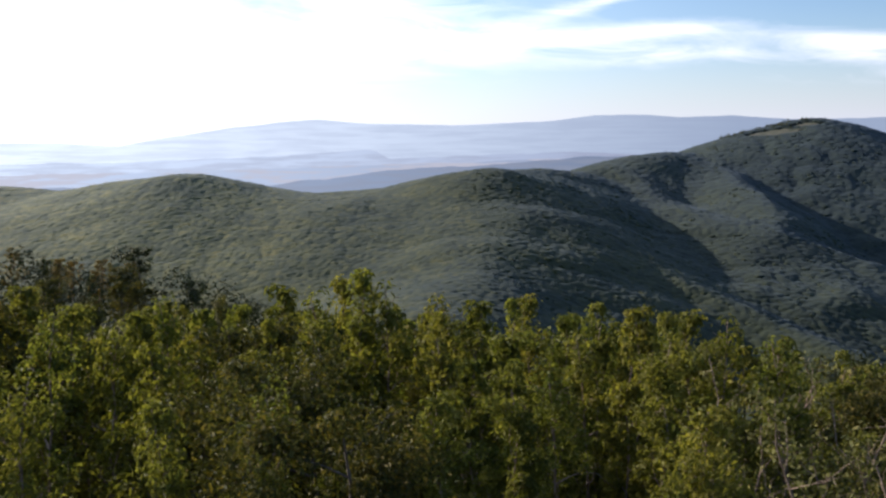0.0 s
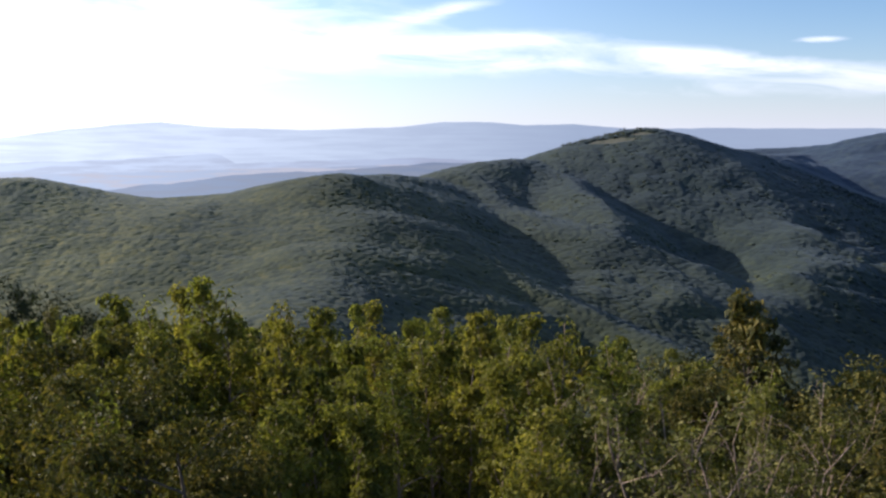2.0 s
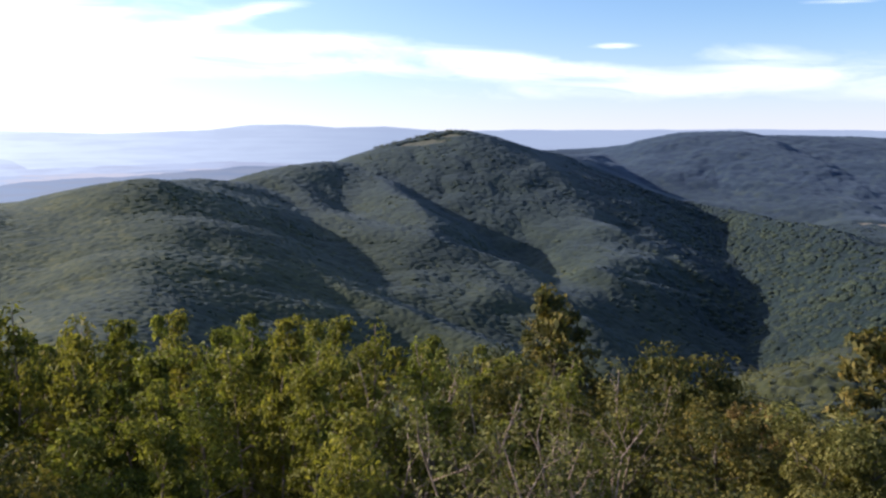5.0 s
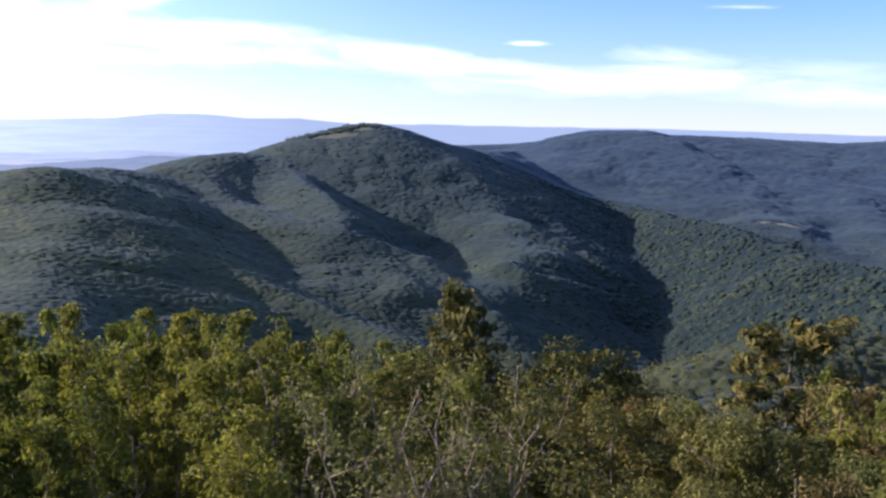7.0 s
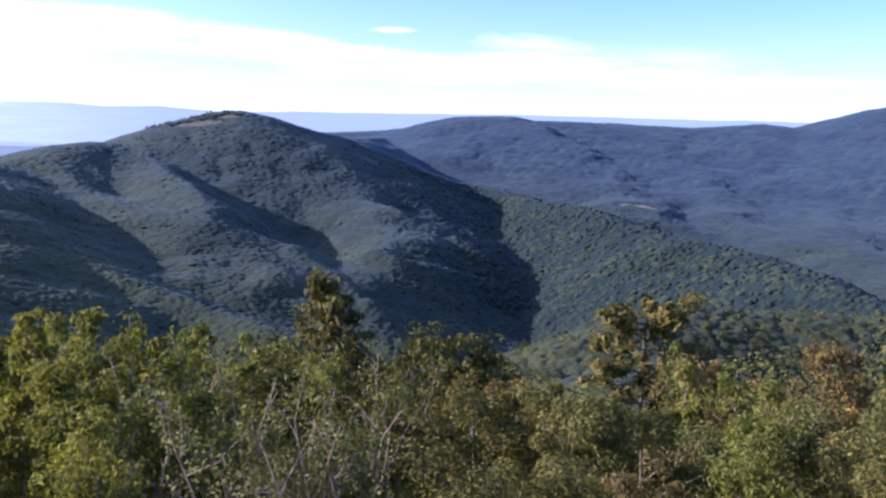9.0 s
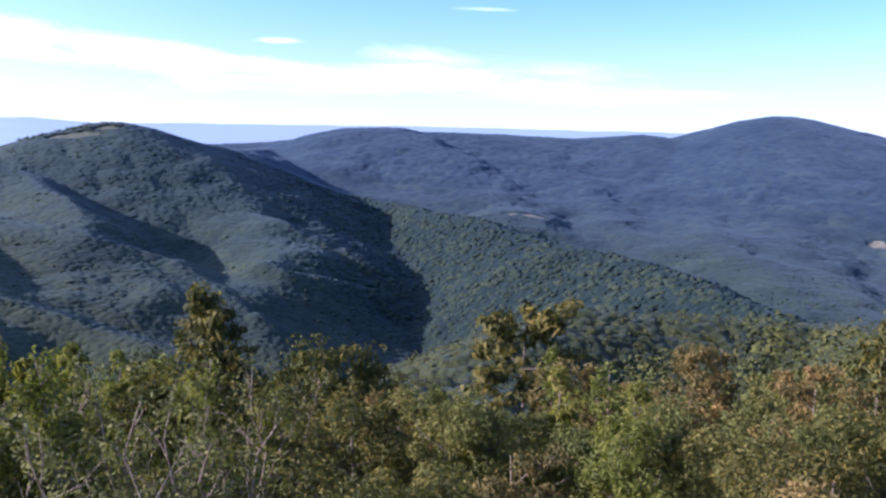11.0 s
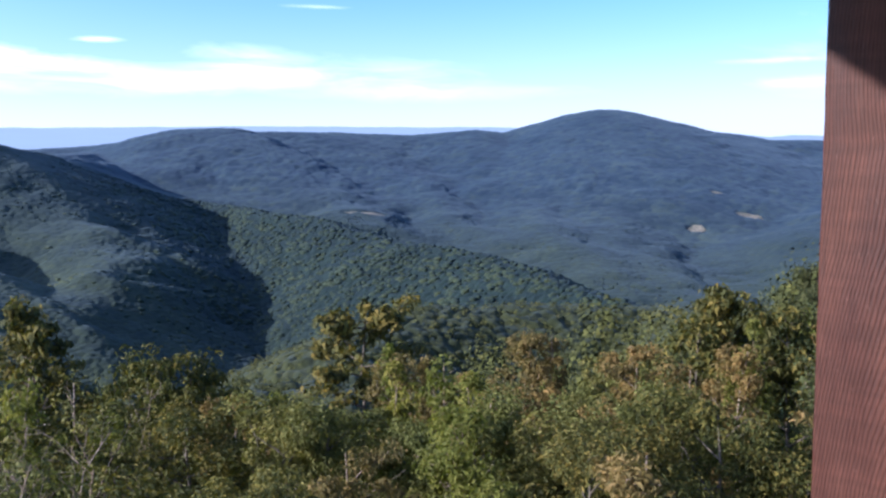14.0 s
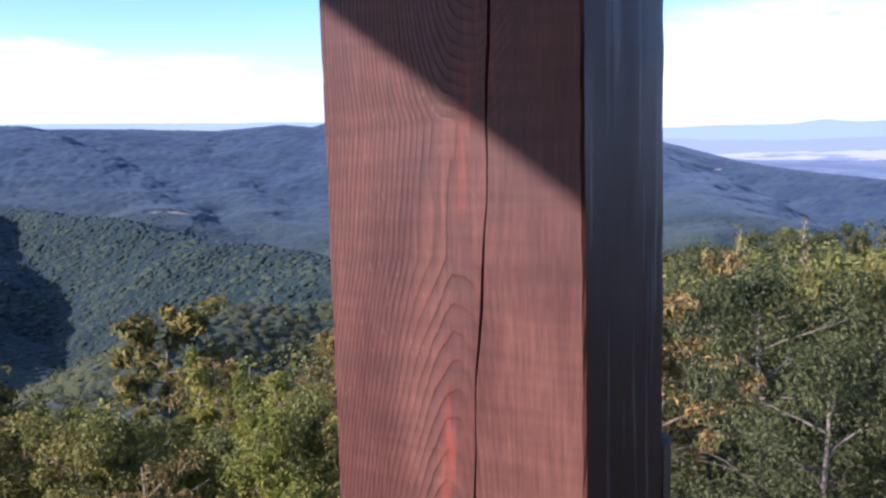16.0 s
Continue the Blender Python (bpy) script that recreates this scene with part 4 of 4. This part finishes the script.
def build_roof():
    """A low hipped roof with a closed soffit."""
    x0, x1, y0, y1, z0 = -2.9, 2.9, -4.6, EAVE_Y, EAVE_Z
    bm = bmesh.new()
    lo = [bm.verts.new(p) for p in ((x0, y0, z0), (x1, y0, z0), (x1, y1, z0), (x0, y1, z0))]
    hi = [bm.verts.new((x, y, z0 + 0.1)) for x, y in ((x0, y0), (x1, y0), (x1, y1), (x0, y1))]
    ym = (y0 + y1) / 2
    rd = [bm.verts.new((-0.6, ym, z0 + 1.35)), bm.verts.new((0.6, ym, z0 + 1.35))]
    bm.faces.new(lo[::-1])
    for k in range(4):
        bm.faces.new((lo[k], lo[(k + 1) % 4], hi[(k + 1) % 4], hi[k]))
    bm.faces.new((hi[0], hi[1], rd[1], rd[0]))
    bm.faces.new((hi[2], hi[3], rd[0], rd[1]))
    bm.faces.new((hi[1], hi[2], rd[1]))
    bm.faces.new((hi[3], hi[0], rd[0]))
    me = bpy.data.meshes.new("roof")
    bm.to_mesh(me); bm.free()
    me.materials.append(M_DARKWOOD)
    return tagged(new("roof", me), "dark timber hipped roof of the lookout tower", "roof", kind="structure")


# unseen walls, added to keep sky light off the post's shaded parts
block_back = tagged(new("wall_south", box_mesh("wall_south", (-2.3, -3.80, -EYE), (2.3, -3.76, 0.42), M_DARKWOOD)), "unseen dark timber wall added behind to block sky light", "wall", kind="structure")
block_side = tagged(new("wall_west", box_mesh("wall_west", (-2.36, -3.80, -EYE), (-2.32, -0.55, 0.42), M_DARKWOOD)), "unseen dark timber wall added at the side to block sky light", "wall", kind="structure")
EAVE_Z = 0.42
EAVE_Y = -0.306 + (EAVE_Z - 0.064) / 0.71
build_roof()

# ---------------------------------------------------------------- trees below the tower


def tube(points, radii, sides, verts, faces):
    base = len(verts)
    pts = [Vector(p) for p in points]
    for k, (p, r) in enumerate(zip(pts, radii)):
        way = (pts[min(k + 1, len(pts) - 1)] - pts[max(k - 1, 0)]).normalized()
        e = way.cross(Vector((0.31, 0.87, 0.2))).normalized()
        g = way.cross(e)
        for s in range(sides):
            a = 2 * math.pi * s / sides
            verts.append(p + r * (math.cos(a) * e + math.sin(a) * g))
    for k in range(len(pts) - 1):
        for s in range(sides):
            a, b = base + k * sides + s, base + k * sides + (s + 1) % sides
            faces.append((a, b, b + sides, a + sides))


def grow(name, seed, tall, spread, clear, limbs, leaves, leaf, stem, mat, clump=0.38, rise=0.9, profile="oval", stems=1, keep=0.5, fronds=False, flatten=0.72, bend=1.0):
    """A tree: tapered wood (stem, limbs, twigs) and a crown of single leaves in loose clumps. Returns the two meshes."""
    rng = np.random.default_rng(seed)
    wv, wf, tips, tops = [], [], [], []
    for st in range(stems):
        lean = rng.uniform(-0.07, 0.07, 2) + (rng.uniform(-0.12, 0.12, 2) if stems > 1 else 0)
        th = tall * (1.0 if st == 0 else rng.uniform(0.72, 0.95))
        n = 10
        wig = np.cumsum(rng.normal(0, 0.012 * tall * bend, (n, 2)), axis=0)
        wig -= wig[0]
        trunk = [Vector((lean[0] * th * k / (n - 1) + wig[k, 0], lean[1] * th * k / (n - 1) + wig[k, 1], th * 0.97 * k / (n - 1))) for k in range(n)]
        tube(trunk, [stem * (1 - 0.9 * k / (n - 1)) + 0.006 for k in range(n)], 7, wv, wf)
        ga = rng.uniform(0, 6.28)
        for b in range(limbs):
            t = clear + (0.97 - clear) * (b + rng.uniform(0, 0.8)) / limbs
            f = t * (n - 1)
            k = min(int(f), n - 2)
            p = trunk[k].lerp(trunk[k + 1], f - k)
            u = (t - clear) / (1 - clear)
            if profile == "oval":
                reach = math.sin(math.pi * min(0.12 + 0.86 * u, 1)) ** 0.7
            elif profile == "spire":
                reach = (1 - u) ** 0.9 + 0.12
            else:
                reach = math.sqrt(max(1 - (u * 1.0) ** 2, 0.03)) * min(1, 0.45 + 1.6 * u)
            ln = spread * reach * rng.uniform(0.7, 1.15)
            ga += 2.4 + rng.uniform(-0.5, 0.5)
            way = Vector((math.cos(ga), math.sin(ga), rise * rng.uniform(0.5, 1.2) * (0.35 + 0.8 * u))).normalized()
            pts = [p]
            for q in range(4):
                way = (way + Vector(rng.normal(0, 0.16, 3)) + Vector((0, 0, 0.07))).normalized()
                pts.append(pts[-1] + way * ln / 4)
            r0 = stem * (1 - 0.85 * t) * 0.55 + 0.008
            tube(pts, [r0, r0 * 0.8, r0 * 0.6, r0 * 0.42, 0.005], 5, wv, wf)
            tips += [pts[2], pts[3], pts[4], pts[4]]
            for q in range(5):
                c = pts[1 + q % 4].lerp(pts[min(2 + q % 4, 4)], rng.uniform(0, 1))
                w2 = (way + Vector(rng.normal(0, 0.75, 3))).normalized()
                e = c + w2 * ln * rng.uniform(0.22, 0.5)
                tube([c, c.lerp(e, 0.5) + Vector(rng.normal(0, 0.03, 3)), e], [0.009, 0.006, 0.003], 3, wv, wf)
                tips += [e, c.lerp(e, 0.6)]
        tips += [trunk[-1]]
        tops += [trunk[-1], trunk[-1], trunk[-2], trunk[-2], trunk[-3], trunk[-3]]
    wood_me = bpy.data.meshes.new(name + "_wood")
    wood_me.from_pydata(wv, [], wf)
    wood_me.polygons.foreach_set("use_smooth", np.full(len(wf), True))
    wood_me.materials.append(M_OAK_BARK if mat in (M_OAK, M_SLOPE, M_AUTUMN) and name != "bare" else M_BARK)
    # leaves
    T = np.array([tuple(p) for p in tips])
    T = T[rng.permutation(len(T))[:max(24, int(len(T) * keep))]]
    lead = [Vector(p) for p in tops]
    T = np.concatenate([T, np.array([tuple(p + Vector(rng.normal(0, 0.2, 3))) for p in lead])])
    pick = rng.integers(0, len(T), leaves)
    size_of = rng.uniform(0.5, 1.5, len(T))
    q = rng.normal(0, 1, (leaves, 3))
    q /= np.linalg.norm(q, axis=1)[:, None]
    q *= (rng.uniform(0.15, 1, leaves) ** 0.45)[:, None]
    c = T[pick] + q * 1.55 * clump * size_of[pick][:, None] * np.array([1, 1, flatten])
    if fronds:
        # puffs of pinnate leaves: kites that lie over one another and hang at the tip
        c = T[pick] + q * 1.25 * clump * size_of[pick][:, None] * np.array([1, 1, 0.8])
        nrm = q + rng.normal(0, 0.45, (leaves, 3)) + np.array([0, 0, 0.4])
        nrm /= np.linalg.norm(nrm, axis=1)[:, None]
        way = rng.normal(0, 0.6, (leaves, 3)) + np.array([0, 0, -0.4]) + 0.5 * q
        way -= nrm * (way * nrm).sum(1)[:, None]
        way /= np.linalg.norm(way, axis=1)[:, None] + 1e-9
        flat = np.cross(nrm, way)
        L = leaf * rng.uniform(0.65, 1.25, leaves)[:, None]
        mid = c + nrm * L * 0.12
        v = np.stack([c - way * L * 0.5, mid + flat * L * 0.22, c + way * L * 0.5 + np.array([0, 0, -0.12]) * L, mid - flat * L * 0.22], 1).reshape(-1, 3)
        return wood_me, mesh_of(name + "_leaves", v, np.arange(leaves * 4).reshape(-1, 4), mat, False), float(v[:, 2].max())
    nrm = rng.normal(0, 0.32, (leaves, 3)) + np.array([0, 0, 0.4]) + 1.2 * q
    nrm /= np.linalg.norm(nrm, axis=1)[:, None]
    a = np.cross(nrm, rng.normal(0, 1, (leaves, 3)))
    a /= np.linalg.norm(a, axis=1)[:, None] + 1e-9
    b = np.cross(nrm, a)
    L = leaf * rng.uniform(0.6, 1.25, leaves)[:, None]
    droop = np.array([0, 0, -0.22]) * L
    v = np.stack([c - a * L * 0.5 + b * L * 0.32, c + a * L * 0.65 + droop, c - a * L * 0.5 - b * L * 0.32], 1).reshape(-1, 3)
    f = np.arange(leaves * 3).reshape(-1, 3)
    return wood_me, mesh_of(name + "_leaves", v, f, mat, False), float(v[:, 2].max())


# near ones have fine leaves, those farther off fewer and larger sprays
GRAIN = {"near": (0.1, 1.0), "mid": (0.14, 0.5), "far": (0.24, 0.18)}
SHAPES = {
    "ash": dict(tall=10, spread=0.95, clear=0.34, limbs=15, leaves=6800, stem=0.06, mat=M_ASH, clump=0.25, rise=1.4, profile="oval", keep=0.28, fronds=1.35),
    "oak": dict(tall=10, spread=3.0, clear=0.28, limbs=18, leaves=19000, stem=0.15, mat=M_OAK, clump=0.36, rise=0.6, profile="dome", keep=0.34, fronds=1.25),
    "dense": dict(tall=10, spread=3.2, clear=0.26, limbs=20, leaves=26000, stem=0.14, mat=M_SLOPE, clump=0.42, rise=0.6, profile="dome", keep=0.34, fronds=0.95),
    "spire": dict(tall=10, spread=3.4, clear=0.32, limbs=34, leaves=36000, stem=0.12, mat=M_AUTUMN, clump=0.24, rise=0.3, profile="spire", keep=0.75, flatten=0.5),
    "crooked": dict(tall=10, spread=2.1, clear=0.6, limbs=11, leaves=20000, stem=0.13, mat=M_AUTUMN, clump=0.27, rise=0.5, profile="dome", keep=0.6, flatten=0.55),
    "autumn": dict(tall=10, spread=2.9, clear=0.3, limbs=18, leaves=19000, stem=0.12, mat=M_AUTUMN, clump=0.4, rise=0.6, profile="dome", keep=0.42, fronds=1.2),
    "russet": dict(tall=10, spread=1.7, clear=0.4, limbs=13, leaves=9000, stem=0.07, mat=M_RUSSET, clump=0.2, rise=1.1, profile="oval", keep=0.6, fronds=1.1),
    "bare": dict(tall=10, spread=1.7, clear=0.3, limbs=9, leaves=2600, stem=0.055, mat=M_OAK, clump=0.25, rise=1.5, profile="oval", keep=0.3, bend=2.4),
}
KINDS = {}
for q, (kind, shape) in enumerate(SHAPES.items()):
    for g, (size, share) in GRAIN.items():
        how = 4 if kind == "ash" else 2
        KINDS[kind, g] = [grow(kind, 400 + 10 * q + k, **{**shape, "leaf": size * shape.get("fronds", 1.0), "leaves": int(shape["leaves"] * share), "stems": 4 if kind == "bare" else 1 + k % 3 if kind == "ash" else 1}) for k in range(how)]
KINDS["small", "far"] = [grow("small", 100 + k, 10, 2.9, 0.25, 9, 4200, 0.22, 0.12, m, 0.52, 0.7, "dome", 1, 0.22) for k, m in enumerate((M_SLOPE, M_OAK, M_SLOPE, M_SLOPE))]
WORDS = {
    "ash": ("locust_tree", "slender locust tree with yellow-green feathery leaves and pale stems"),
    "oak": ("oak_tree", "broad oak tree with dense grey-green leaves"),
    "dense": ("oak_tree", "oak tree with a dense cool green crown on the slope"),
    "spire": ("oak_tree", "tall oak tree with a pointed olive-green crown"),
    "crooked": ("oak_tree", "oak tree with a bare lower trunk and a ragged flat crown"),
    "autumn": ("oak_tree", "oak tree with dark green leaves turning yellow-brown"),
    "russet": ("young_tree", "young tree with leaves turning pale russet"),
    "bare": ("dying_tree", "half-bare tree with pale crooked limbs and few leaves"),
    "small": ("hillside_tree", "broadleaf tree with a round green crown on the slope"),
}
placed = []


def plant(kind, az, r, top_el=None, top=None, seed=0):
    x, y = r * math.sin(radians(az)), r * math.cos(radians(az))
    z = float(height(np.array([x]), np.array([y]))[0])
    top = r * math.tan(radians(top_el)) if top is None else top
    rng = random.Random(seed + int(az * 37) + int(r * 11))
    wood_me, leaf_me, tall = rng.choice(KINDS[kind, "far" if kind == "small" or r > 34 else ("mid" if r > 21 else "near")])
    up = max(top - z, 2.5)
    s = up / tall
    name, label = WORDS[kind]
    ob = tagged(new(name), label, "tree", "trees below the tower")
    wide = s ** 0.5 * rng.uniform(0.92, 1.12)
    ob.matrix_world = pose(x, y, z - 0.1, 0, 0, rng.uniform(0, 360)) @ Matrix.Diagonal((wide, wide, s, 1))
    part("trunk", wood_me, ob)
    part("crown", leaf_me, ob)
    placed.append((x, y))
    return ob


# the trees that stand out: kind, azimuth, distance, elevation of the top
for kind, az, r, el in [("ash", -24.3, 30, -7.7), ("ash", -17, 28, -8.5), ("ash", -8.6, 26, -8.6), ("ash", -5.9, 25.5, -7.9), ("ash", -5.0, 26.8, -8.3), ("ash", -7.0, 25, -8.5), ("ash", -5.7, 28.4, -8.1), ("ash", -4.2, 27, -8.7), ("ash", 2.4, 28, -9.7), ("ash", 4.6, 26, -9.7), ("ash", 7.9, 28, -9.8), ("ash", 16.2, 25, -10.4), ("ash", -1.4, 29, -9.2), ("ash", 6.4, 29, -9.6),
                        ("ash", 9.3, 27, -9.9), ("ash", 12.2, 24, -10.4), ("ash", 14, 21, -10.3), ("ash", 18.6, 25, -10.8), ("ash", 22.2, 24, -11.4)]:
    plant(kind, az, r, el)
for kind, az, r, el in [("spire", 28.4, 50, -8.5), ("bare", 25.6, 20, -12.0), ("bare", 29.8, 21, -12.6), ("bare", 27.6, 18, -13.4), ("bare", 23.6, 19.5, -12.6), ("autumn", 34, 36, -12.2), ("autumn", 37, 38, -11.9),
                        ("crooked", 47.6, 36, -9.7), ("oak", 43.8, 20, -15.6), ("oak", 47.5, 21, -14.2), ("ash", 52, 24, -12.5), ("ash", 50.4, 22, -13.1), ("ash", 54.6, 20, -14.6), ("ash", 49.6, 27, -12.3), ("ash", 57, 21, -13.6), ("ash", 53.2, 18, -15.8), ("russet", 66, 24, -13), ("russet", 69, 23, -13), ("russet", 71, 26, -12.4), ("russet", 53.6, 26, -12.8), ("oak", 55.5, 19, -15)]:
    plant(kind, az, r, el)
for kind, az, r, el in [("russet", 58, 29, -12.2), ("russet", 60.3, 30, -11.4), ("russet", 64, 30, -11.8), ("autumn", 66.8, 37, -10.0), ("spire", 69.9, 39, -8.6), ("autumn", 73, 38, -9.1),
                        ("oak", 61.5, 19, -14.8), ("oak", 67, 20, -14.2), ("ash", 57.5, 17, -16)]:
    plant(kind, az, r, el)

# the thicket between them keeps under this line
LINE = [(-40, -9), (-25, -8.9), (-16, -9.4), (-12, -9.9), (-3, -9.9), (2, -10.8), (5, -10.6), (10, -10.7), (20, -11.5), (25, -12.1), (31, -12.8), (38, -14), (42, -15), (45, -14.5),
        (50, -13.4), (55, -15), (60, -13.4), (65, -12), (70, -10.4), (75, -9), (80, -7.6), (90, -6), (120, -6)]



def line_el(az):
    return float(np.interp(az, [p[0] for p in LINE], [p[1] for p in LINE]))


def thicket(count, r0, r1, gap, kinds, depth, seed, az0=-34, az1=98, top=None):
    rng = random.Random(seed)
    tries = 0
    while count > 0 and tries < 6000:
        tries += 1
        az, r = rng.uniform(az0, az1), math.sqrt(rng.uniform(r0 * r0, r1 * r1))
        x, y = r * math.sin(radians(az)), r * math.cos(radians(az))
        if any((x - a) ** 2 + (y - b) ** 2 < gap * gap for a, b in placed):
            continue
        kind = kinds(az, r, rng)
        if top is None:
            plant(kind, az, r, line_el(az) - rng.uniform(0.1, depth) - max(0, 22 - r) * 0.45, seed=seed)
        else:
            z = float(height(np.array([x]), np.array([y]))[0])
            plant(kind, az, r, top=z + rng.uniform(*top), seed=seed)
        count -= 1


def near_kind(az, r, rng):
    u = rng.random()
    if az < 27:
        return "ash" if u < (0.9 if az < 14 else 0.8) else ("autumn" if u < (0.98 if az < 14 else 0.86) else "bare")
    if az < 42:
        return "autumn" if u < 0.45 else ("bare" if u < 0.6 else "ash")
    if az < 74:
        return "oak" if u < 0.4 else ("ash" if u < 0.7 else ("russet" if u < 0.85 else "autumn"))
    return "dense" if u < 0.75 else ("oak" if u < 0.9 else "russet")


thicket(8, 13, 18, 2.4, near_kind, 2.5, 200, -34, 27)
thicket(10, 13, 18, 2.4, near_kind, 2.5, 201, 36, 70)
thicket(36, 18, 32, 2.0, near_kind, 2.5, 202, -34, 30)
thicket(30, 18, 34, 2.8, near_kind, 2.5, 204, 30, 98)
thicket(60, 20, 42, 1.5, near_kind, 1.4, 206, -34, 27)
thicket(14, 25, 36, 1.7, near_kind, 0.7, 208, -30, 14)
thicket(44, 33, 55, 3.2, lambda az, r, rng: "small" if rng.random() < 0.4 else near_kind(az, r, rng), 2.0, 203)
thicket(34, 98, 136, 3.4, lambda az, r, rng: "autumn" if rng.random() < 0.6 else "russet", 0, 209, -34, -18, (7.5, 9.5))
for kind, az, r, el in [("bare", 80.4, 52, -5.9), ("bare", 83.5, 60, -5.5), ("bare", 78.2, 48, -7.2), ("russet", 81.8, 44, -7.6), ("ash", 77.6, 27, -12.5)]:
    plant(kind, az, r, el)
slope_kind = lambda az, r, rng: "small"
thicket(40, 56, 150, 4.0, slope_kind, 0, 205, -34, -6, (8, 10.5))
thicket(80, 42, 120, 3.6, slope_kind, 0, 207, 72, 98, (7.5, 10))


# a small white building in the far forest
def build_house():
    hx, hy = meet(79.0, -3.35)
    hz = float(height([hx], [hy])[0]) + 6
    house = tagged(new("house"), "small white house at the edge of the far forest", "house")
    house.matrix_world = pose(hx, hy, hz, 0, 0, -70)
    white = material("white_render", lambda nt: put(nt, "ShaderNodeBsdfPrincipled", Base_Color=(0.34, 0.33, 0.31, 1), Roughness=0.8))
    tile = material("roof_tile", lambda nt: put(nt, "ShaderNodeBsdfPrincipled", Base_Color=(0.16, 0.13, 0.11, 1), Roughness=0.8))
    part("wall", box_mesh("wall", (-12, -4, -8), (12, 4, 2.5), white, 0.1), house)
    me = bpy.data.meshes.new("roof")
    me.from_pydata([(-13, -5, 2.5), (13, -5, 2.5), (13, 5, 2.5), (-13, 5, 2.5), (-13, 0, 5), (13, 0, 5)], [], [(0, 1, 5, 4), (2, 3, 4, 5), (0, 4, 3), (1, 2, 5), (3, 2, 1, 0)])
    me.materials.append(tile)
    part("roof", me, house)


build_house()
